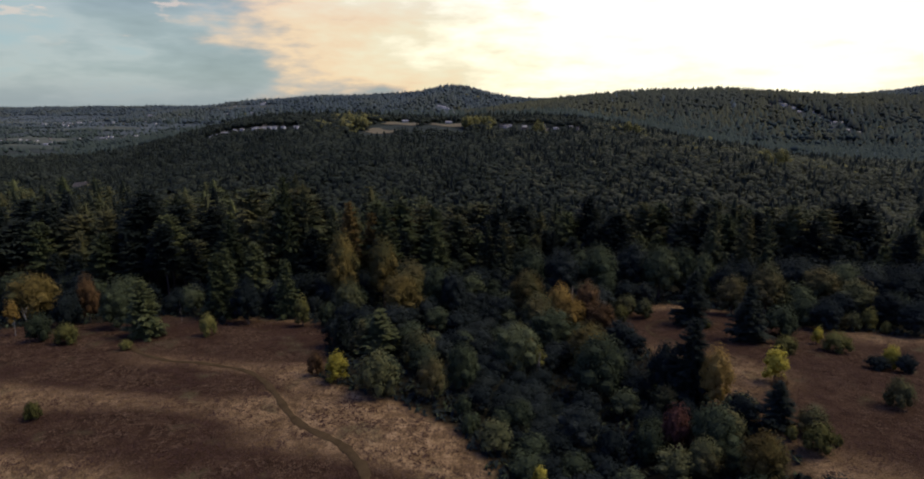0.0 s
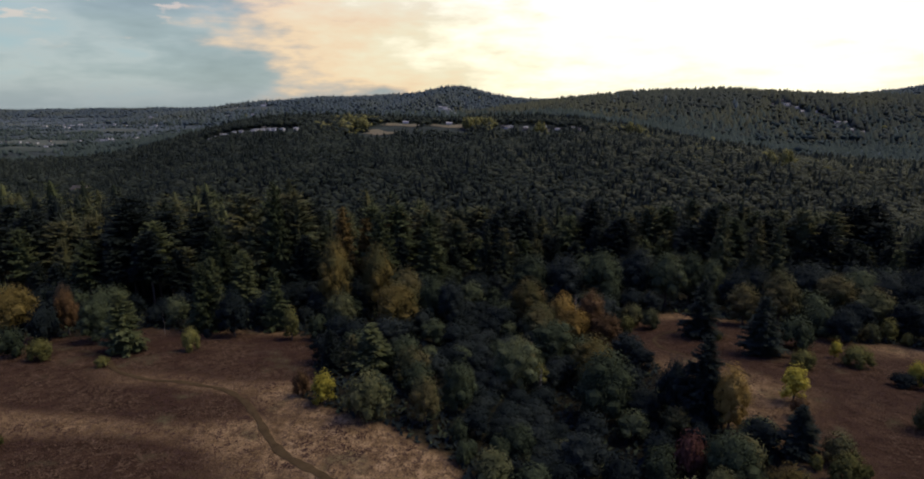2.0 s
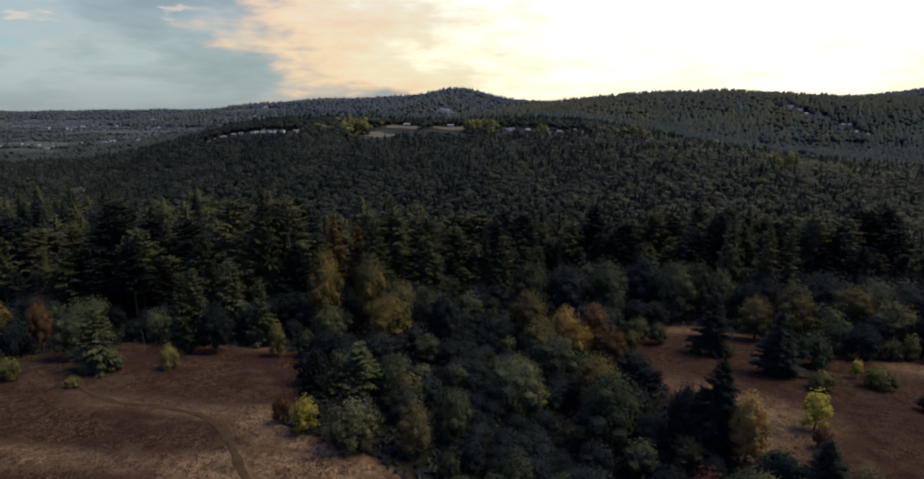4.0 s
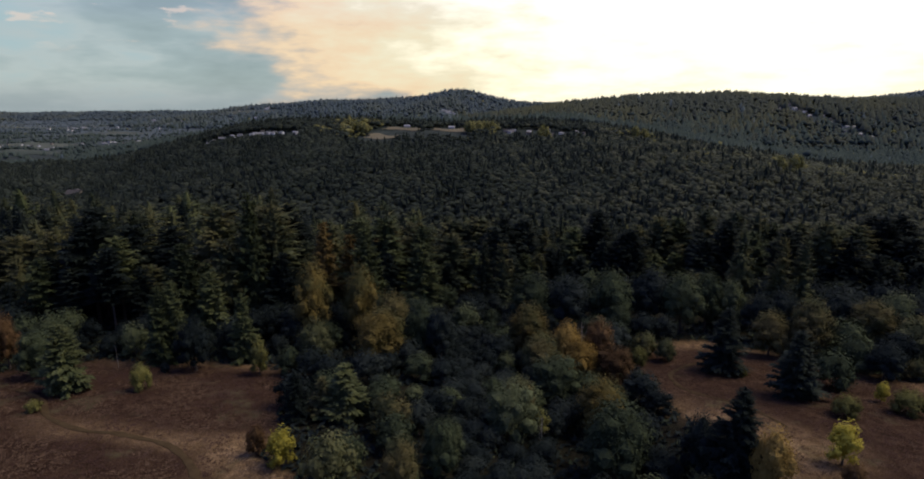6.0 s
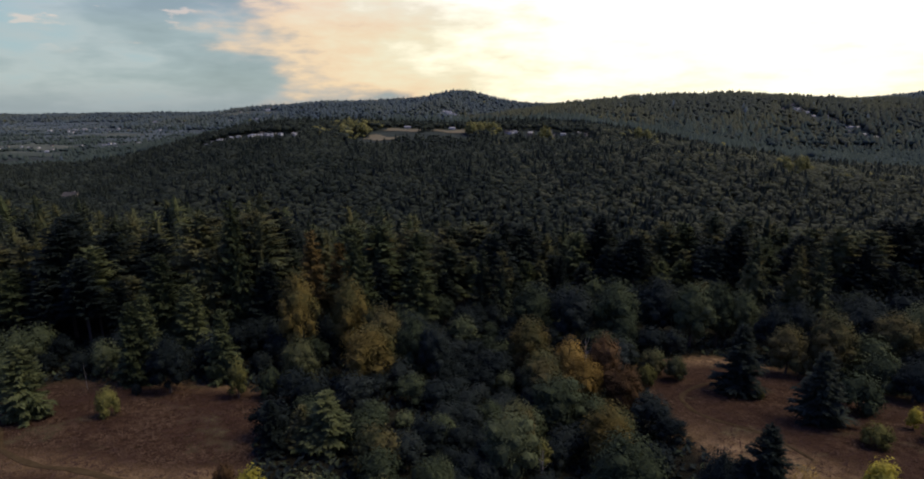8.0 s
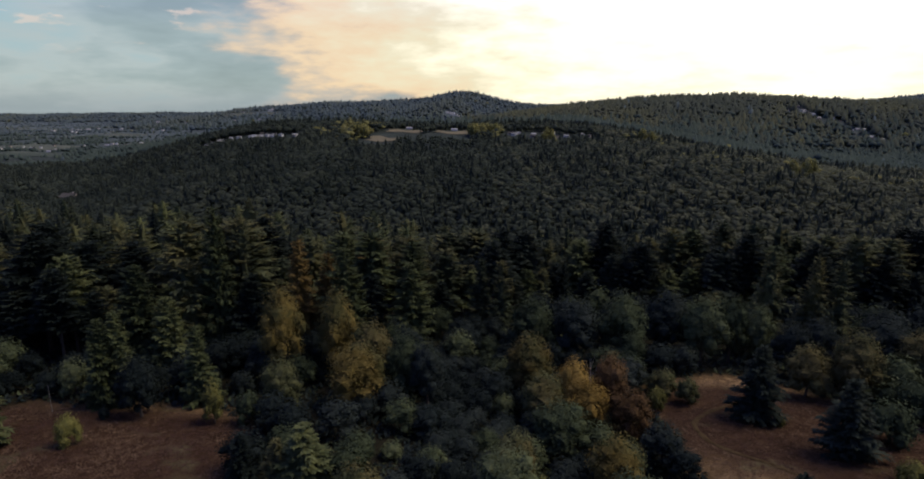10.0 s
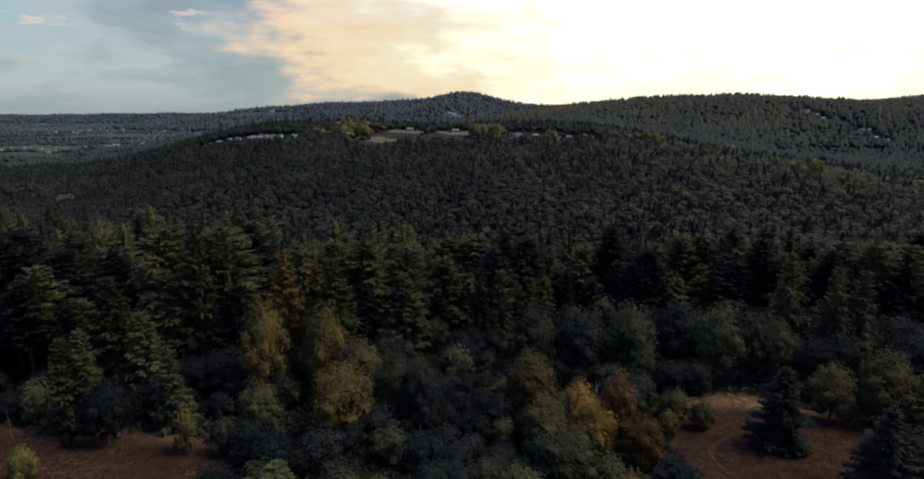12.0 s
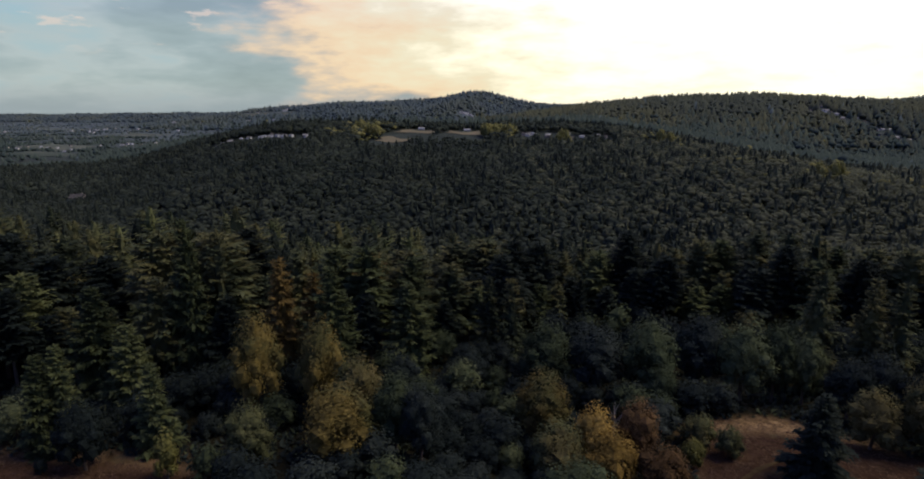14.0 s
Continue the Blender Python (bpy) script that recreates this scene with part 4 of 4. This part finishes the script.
def tuft_tree(rng, clumps, size):
    """A far broadleaf tree: a lumpy body with leaf clumps standing off it."""
    heap = Heap()
    cv, ct = ICO[1]
    lump = np.array([rng.uniform(0.55, 1.0) for _ in range(len(cv))])[:, None]
    heap.add(np.array((0, 0, 0.54)) + cv * lump * np.array((0.33, 0.33, 0.40)), ct)
    leaf_clumps(heap, rng, np.array((0, 0, 0.58)), np.array((0.33, 0.33, 0.40)), clumps, size, 0, -0.2)
    return heap


def far_crown(rng):
    """A very far broadleaf tree: an uneven eight-sided crown."""
    heap = Heap()
    v = [(0.36 * rng.uniform(0.8, 1.2) * math.cos(k * 1.57), 0.36 * rng.uniform(0.8, 1.2) * math.sin(k * 1.57), rng.uniform(0.42, 0.62)) for k in range(4)] + [(rng.uniform(-0.08, 0.08), 0, 1.0), (0, 0, 0.12)]
    heap.add(v, [(k, (k + 1) % 4, 4) for k in range(4)] + [((k + 1) % 4, k, 5) for k in range(4)])
    return heap


NEAR_FIR = prototypes(lambda r: conifer_shape(r, 1.0, 0.225, 15, 6, 6, 0.52, 0.36, 5), 6)
NEAR_TREE = prototypes(lambda r: broadleaf_shape(r, 1.0, 0.40, 8, 420, 0.035, 0.2), 4)
MID_FIR = prototypes(lambda r: tiered(r, radius=0.22, tiers=3, sides=8), 6)
MID_TREE = prototypes(lambda r: tuft_tree(r, 12, 0.105), 6)
FAR_FIR = prototypes(lambda r: tiered(r, radius=0.20, tiers=1, sides=6, top=1.0), 5)
FAR_TREE = prototypes(far_crown, 5)


def joined(name, label, protos, x, y, height, width, mats, slots, seed, rounded=False, vary=0.22):
    """One mesh of many trees, on the ground at x, y."""
    r = np.random.RandomState(seed)
    z = ground_z(x, y) - 0.3
    turn, which = r.uniform(0, 6.283, len(x)), r.randint(0, len(protos), len(x))
    vs, ts, ss, tones, n = [], [], [], [], 0
    tone = r.uniform(-vary, vary, len(x))
    for i, (pv, pt, _) in enumerate(protos):
        k = np.where(which == i)[0]
        if not len(k):
            continue
        c, s = np.cos(turn[k])[:, None], np.sin(turn[k])[:, None]
        vx = (pv[None, :, 0] * c - pv[None, :, 1] * s) * (height * width)[k][:, None] + x[k][:, None]
        vy = (pv[None, :, 0] * s + pv[None, :, 1] * c) * (height * width)[k][:, None] + y[k][:, None]
        vz = pv[None, :, 2] * height[k][:, None] + z[k][:, None]
        vs.append(np.stack((vx, vy, vz), -1).reshape(-1, 3))
        ts.append((pt[None] + (np.arange(len(k)) * len(pv))[:, None, None] + n).reshape(-1, 3))
        ss.append(np.repeat(slots[k], len(pt)))
        tones.append(np.repeat(tone[k], len(pv)))
        n += len(k) * len(pv)
    me = mesh_of(name, np.concatenate(vs), np.concatenate(ts), mats, np.concatenate(ss), rounded)
    me.attributes.new("tree_tone", "FLOAT", "POINT").data.foreach_set("value", np.concatenate(tones).astype(np.float32))
    return tagged(new(name, me), label, "woods", kind="stuff")


def scatter(y0, y1, step, west, east, seed, jitter=0.75):
    """Places in a wedge that widens with distance, at a spacing that grows with it."""
    r = np.random.RandomState(seed)
    xs, ys = [], []
    y = y0
    while y < y1:
        s = step(y)
        row = np.arange(west * y - 30, east * y + 30, s)
        xs.append(row + r.uniform(-jitter, jitter, len(row)) * s * 0.7)
        ys.append(y + r.uniform(-jitter, jitter, len(row)) * s * 0.7)
        y += s
    return np.concatenate(xs), np.concatenate(ys), r


def clear_of_fields(x, y, grow=4):
    ok = np.ones(len(x), bool)
    for x0, y0, x1, y1, skew in FIELDS + PLAIN_FIELDS:
        q = np.clip((y - y0) / (y1 - y0), 0, 1)
        g = grow + (y0 > 1000) * 10
        ok &= ~((x > x0 + skew * q - g) & (x < x1 + skew * q + g) & (y > y0 - g - (y0 < 1000) * 42) & (y < y1 + g))
    for k, hx, hy, turn, label, group, size in HOUSES:
        if group != "houses on the plain":
            ahead = 38 if group == "houses on the plateau" else 9 + 0.013 * hy
            ok &= ~((np.abs(x - hx) < 9 + 3 * size) & (y > hy - ahead) & (y < hy + 9))
        else:
            ok &= ~((np.abs(x - hx) < 12) & (y > hy - 60) & (y < hy + 9))
    return ok


CONIFERS = [LEAF["needle"], LEAF["needle_dark"], LEAF["needle_light"], LEAF["needle_gold"]]
BROADLEAF = [LEAF["dark"], LEAF["green"], LEAF["olive"], LEAF["ochre"]]

# behind the front rows, down into the valley
x, y, r = scatter(122, 345, lambda d: 8.0, -1.15, 0.85, 1)
edge = np.array([stand_edge(a) for a in x])
keep = (y > edge + 2) | ((x > -26) & (y > 184))
for a, b, g in taken:
    keep &= (x - a) ** 2 + (y - b) ** 2 > (g * 0.6 + 3.2) ** 2
x, y = x[keep], y[keep]
z = ground_z(x, y)
top = np.interp(x, [-140, -60, -25, 10, 60, 140], [25, 29, 18, 16, 19, 17]) - 0.11 * np.maximum(0, y - 215)
tall = np.clip(top - z, 15, 36) * r.uniform(0.82, 1.05, len(x)) * bunch(x, y)
hollow = y < np.array([stand_edge(a) for a in x]) + 2
tall = np.where(hollow, r.uniform(13, 20, len(x)), tall)
leafy = hollow | (r.uniform(0, 1, len(x)) < 0.10 + 0.30 * smooth(-10, 25, x) * smooth(265, 220, y) + 0.25 * smooth(0.55, 0.8, 0.5 + 0.5 * rolling(x, y, 120, 6.0)))
slot = r.choice([0, 0, 0, 1, 1, 2, 3], len(x), p=[0.2, 0.2, 0.16, 0.14, 0.14, 0.155, 0.005])
slot = np.where((x > -15) & (r.uniform(0, 1, len(x)) < 0.25), 1, slot)
front, deep = ~leafy & (y < 300), ~leafy & (y >= 300)
joined("fir_woods", "dense dark fir woods falling into the valley", NEAR_FIR, x[front], y[front], tall[front], np.full(front.sum(), 1.0), CONIFERS, slot[front], 2)
joined("valley_firs", "dark fir woods low in the valley", MID_FIR, x[deep], y[deep], tall[deep], np.full(deep.sum(), 1.0), CONIFERS, slot[deep], 12)
slot = r.choice([0, 1, 2, 3], len(x), p=[0.74, 0.22, 0.03, 0.01])
joined("mixed_woods", "broadleaf trees among the dark fir woods", NEAR_TREE, x[leafy], y[leafy], tall[leafy] * 0.72, np.full(leafy.sum(), 1.0), BROADLEAF, slot[leafy], 3)

# the wooded hillside across the valley, up to the plateau
x, y, r = scatter(345, 1010, lambda d: max(5.4, 0.0084 * d), -1.08, 0.84, 4)
keep = clear_of_fields(x, y)
gap = smooth(0.60, 0.85, 0.5 + 0.5 * rolling(x, y, 260, 9.0)) * smooth(-0.55, -0.75, x / y)
keep &= r.uniform(0, 1, len(x)) > 0.75 * gap
x, y = x[keep], y[keep]
brow = 1.2 * bell(x, y, -246, 836, 24, 24) + 1.2 * bell(x, y, -78, 866, 28, 20) + 0.9 * bell(x, y, 18, 858, 12, 12) + 0.2 * bell(x, y, 300, 705, 80, 26) + 0.3 * bell(x, y, 155, 850, 40, 22)
leafy = r.uniform(0, 1, len(x)) < 0.76 + 0.22 * rolling(x, y, 170, 6.0) + 0.5 * brow
low_scrub = (x > -245) & (x < -75) & (y > 735) & (y < 850)
tall = np.where(low_scrub, 0.55, 1.0) * r.uniform(12.5, 17.5, len(x)) * np.where(leafy, 0.72, 1.0) * np.where((brow > 0.35) & leafy, 1.25, 1)
slot = r.choice([0, 1, 2, 3], len(x), p=[0.48, 0.33, 0.17, 0.02])
# olive share rises eastward: brighter sun haze painted through the leaf colour
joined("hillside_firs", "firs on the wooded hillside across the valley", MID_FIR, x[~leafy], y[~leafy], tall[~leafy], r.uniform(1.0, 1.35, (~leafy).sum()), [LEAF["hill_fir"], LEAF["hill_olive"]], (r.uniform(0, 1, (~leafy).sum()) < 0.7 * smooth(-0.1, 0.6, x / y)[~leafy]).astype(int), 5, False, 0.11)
# same here, with darker leaves to the west for its shade
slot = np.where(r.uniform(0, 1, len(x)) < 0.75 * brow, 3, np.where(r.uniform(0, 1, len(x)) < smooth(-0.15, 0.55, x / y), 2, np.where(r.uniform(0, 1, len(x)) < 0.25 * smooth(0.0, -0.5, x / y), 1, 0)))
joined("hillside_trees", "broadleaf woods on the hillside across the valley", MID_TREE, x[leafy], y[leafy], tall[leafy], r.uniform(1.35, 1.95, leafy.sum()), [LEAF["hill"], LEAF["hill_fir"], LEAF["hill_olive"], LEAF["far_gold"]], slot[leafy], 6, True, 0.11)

# the plain and the far hills
x, y, r = scatter(1010, 4800, lambda d: max(7.8, 0.0060 * d), -1.06, 0.82, 7)
keep = clear_of_fields(x, y)
hill = ground_z(x, y) > -30
patch = 0.5 + 0.5 * rolling(x, y, 330, 3.3) + 0.25 * rolling(x, y, 95, 8.0)
keep &= hill | (x > -0.10 * y) | (r.uniform(0, 1, len(x)) < 0.10 + 0.55 * smooth(0.42, 0.78, patch))
x, y = x[keep], y[keep]
leafy = r.uniform(0, 1, len(x)) < 0.45 + 0.35 * rolling(x, y, 300, 4.0)
grow = np.maximum(1.0, y / 3000)
tall = r.uniform(14, 26, len(x)) * np.where(leafy, 0.7, 1.0) * np.where(ground_z(x, y) < -30, 0.6, 1.0)
slot = (r.uniform(0, 1, len(x)) < 0.012).astype(int)
# leaf colour chosen by distance, so the painted haze thickens further off
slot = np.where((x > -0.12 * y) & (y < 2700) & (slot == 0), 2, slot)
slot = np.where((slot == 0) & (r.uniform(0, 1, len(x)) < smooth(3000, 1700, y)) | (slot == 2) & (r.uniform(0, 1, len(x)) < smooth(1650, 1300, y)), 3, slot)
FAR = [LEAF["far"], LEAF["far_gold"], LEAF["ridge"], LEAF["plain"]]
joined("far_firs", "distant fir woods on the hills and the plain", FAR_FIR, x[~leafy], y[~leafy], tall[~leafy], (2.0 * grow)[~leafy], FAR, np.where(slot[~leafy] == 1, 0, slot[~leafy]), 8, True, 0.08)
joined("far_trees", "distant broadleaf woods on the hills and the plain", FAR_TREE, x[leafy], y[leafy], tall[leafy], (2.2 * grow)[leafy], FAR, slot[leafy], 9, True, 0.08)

# bracken and brambles on the floor of the woods, near the meadows
r = np.random.RandomState(41)
x, y = r.uniform(-150, 130, 26000), r.uniform(55, 190, 26000)
keep = (meadow(x, y) < 0.6) & (np.abs(x) < 0.95 * (y + 20))
x, y = x[keep], y[keep]
z = ground_z(x, y)
low = Heap()
for k in range(3):
    a, s, h = r.uniform(0, 6.283, len(x)), r.uniform(0.3, 0.8, len(x)), r.uniform(0.2, 1.2, len(x))
    c, d = np.cos(a) * s, np.sin(a) * s
    tri = np.stack((np.stack((x - c, y - d, z + 0.1), -1), np.stack((x + c, y + d, z + h), -1), np.stack((x - d * 0.9, y + c * 0.9, z + h * 0.7), -1)), 1)
    low.add(tri.reshape(-1, 3), np.arange(len(x) * 3).reshape(-1, 3), 0)
v, t, q = low.arrays()
# mostly the dark leaf colour, which carries the shade beneath the crowns
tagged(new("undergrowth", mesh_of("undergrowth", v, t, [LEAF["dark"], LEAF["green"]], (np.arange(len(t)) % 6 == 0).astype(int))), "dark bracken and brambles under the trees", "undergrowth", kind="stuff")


# ---- dry grass on the meadows ----
r = np.random.RandomState(21)
x = np.concatenate((r.uniform(-125, 0, 48000), r.uniform(22, 125, 28000), r.uniform(-70, 80, 9000)))
y = np.concatenate((r.uniform(56, 126, 48000), r.uniform(70, 165, 28000), r.uniform(30, 62, 9000)))
keep = meadow(x, y) > 0.5
clump = 0.5 + 0.5 * rolling(x, y, 5.0, 2.0) + 0.4 * rolling(x, y, 17.0, 1.0)
keep &= r.uniform(0, 1, len(x)) < 0.35 + 0.65 * clump
for line in (trail, track):
    p = np.array(line)
    for a, b in zip(p[:-1], p[1:]):
        f = np.clip(((x - a[0]) * (b - a)[0] + (y - a[1]) * (b - a)[1]) / ((b - a) ** 2).sum(), 0, 1)
        keep &= (x - a[0] - f * (b - a)[0]) ** 2 + (y - a[1] - f * (b - a)[1]) ** 2 > 0.8
x, y = x[keep], y[keep]
n = len(x)
z = ground_z(x, y)
turn, tall, wide = r.uniform(0, 6.283, n), r.uniform(0.06, 0.2, n), r.uniform(0.15, 0.4, n)
v = []
for k in range(3):
    a = turn + k * 2.1
    c, s = np.cos(a), np.sin(a)
    v += [np.stack((x - c * wide * 0.5, y - s * wide * 0.5, z - 0.05), -1), np.stack((x + c * wide * 0.5, y + s * wide * 0.5, z - 0.05), -1),
          np.stack((x + s * wide * 1.3, y - c * wide * 1.3, z + tall), -1)]
v = np.stack(v, 1).reshape(-1, 3)
tagged(new("grass", mesh_of("grass", v, np.arange(len(v)).reshape(-1, 3), [GRASS])), "tufts of dry straw-coloured grass on the meadow", "grass", kind="stuff")


# ---- houses on the plateau, the ridge and the plain ----
def box(x0, y0, z0, x1, y1, z1):
    v = [(x, y, z) for z in (z0, z1) for y in (y0, y1) for x in (x0, x1)]
    return v, [(0, 2, 3), (0, 3, 1), (4, 5, 7), (4, 7, 6), (0, 1, 5), (0, 5, 4), (2, 6, 7), (2, 7, 3), (0, 4, 6), (0, 6, 2), (1, 3, 7), (1, 7, 5)]


def house_model(name, long, deep, wall_h, rise, wall, roof, windows=4):
    """A gabled house: walls, two roof slopes with eaves, a door, windows and a chimney."""
    ob = new(name)
    h = Heap()
    h.add(*box(-long / 2, -deep / 2, -3.0, long / 2, deep / 2, wall_h))
    for s in (-1, 1):
        x = s * long / 2
        h.add([(x, -deep / 2, wall_h), (x, deep / 2, wall_h), (x, 0, wall_h + rise)], [(0, 1, 2)])
    part("wall", h.mesh("wall", [wall]), ob)
    h = Heap()
    e, t = 0.5, 0.25
    prof = [(-deep / 2 - e, wall_h - 0.3), (0, wall_h + rise), (deep / 2 + e, wall_h - 0.3), (deep / 2 + e, wall_h - 0.3 + t), (0, wall_h + rise + t + 0.05), (-deep / 2 - e, wall_h - 0.3 + t)]
    v = [(s * (long / 2 + e), a, b) for s in (-1, 1) for a, b in prof]
    tr = []
    for k in range(6):
        a, b = k, (k + 1) % 6
        tr += [(a, b, b + 6), (a, b + 6, a + 6)]
    tr += [(0, 1, 4), (0, 4, 5), (1, 2, 3), (1, 3, 4), (6, 10, 7), (6, 11, 10), (7, 9, 8), (7, 10, 9)]
    h.add(v, tr)
    rf = part("roof", h.mesh("roof", [roof]), ob)
    h = Heap()
    h.add(*box(long * 0.2, 0.4, wall_h + rise * 0.4, long * 0.2 + 0.9, 1.3, wall_h + rise + 1.0))
    part("chimney", h.mesh("chimney", [WALL_TAN]), rf)
    for k in range(windows):
        x = -long / 2 + long * (k + 0.75) / (windows + 0.5)
        h = Heap()
        h.add(*box(x - 0.7, -deep / 2 - 0.06, 1.0, x + 0.7, -deep / 2 + 0.05, 2.3))
        part("window", h.mesh("window", [GLASS]), ob)
    h = Heap()
    h.add(*box(-0.5, -deep / 2 - 0.08, 0, 0.5, -deep / 2 + 0.05, 2.1))
    part("door", h.mesh("door", [DOOR]), ob)
    return ob


MODELS = [house_model("house", 14, 9, 5.2, 2.6, WALL, ROOF), house_model("house", 17, 9, 3.2, 2.6, WALL, ROOF_PALE), house_model("house", 12, 9, 5.5, 3.0, WALL_TAN, ROOF_BROWN),
          house_model("barn", 26, 13, 4.5, 3.5, WALL, ROOF_PALE, 3)]
fresh = set()


def settle(k, x, y, turn, label, group, size):
    ob = MODELS[k]
    m = pose(x, y, float(ground_z(x, y)) + 0.3, 0, 0, turn)
    if ob.name in fresh:
        ob = copy_thing(ob, m)
    else:
        fresh.add(ob.name)
        ob.matrix_basis = m
    ob.scale = (size, size, size)
    tagged(ob, label, "barn" if k == 3 else "house", group)


for q in HOUSES:
    settle(*q)
for ob in MODELS:
    if ob.name not in fresh:
        for o in (*ob.children_recursive, ob):
            bpy.data.objects.remove(o)
for models in KINDS.values():
    for ob, _, _ in models:
        if ob.name not in used:
            for o in (*ob.children_recursive, ob):
                bpy.data.objects.remove(o)
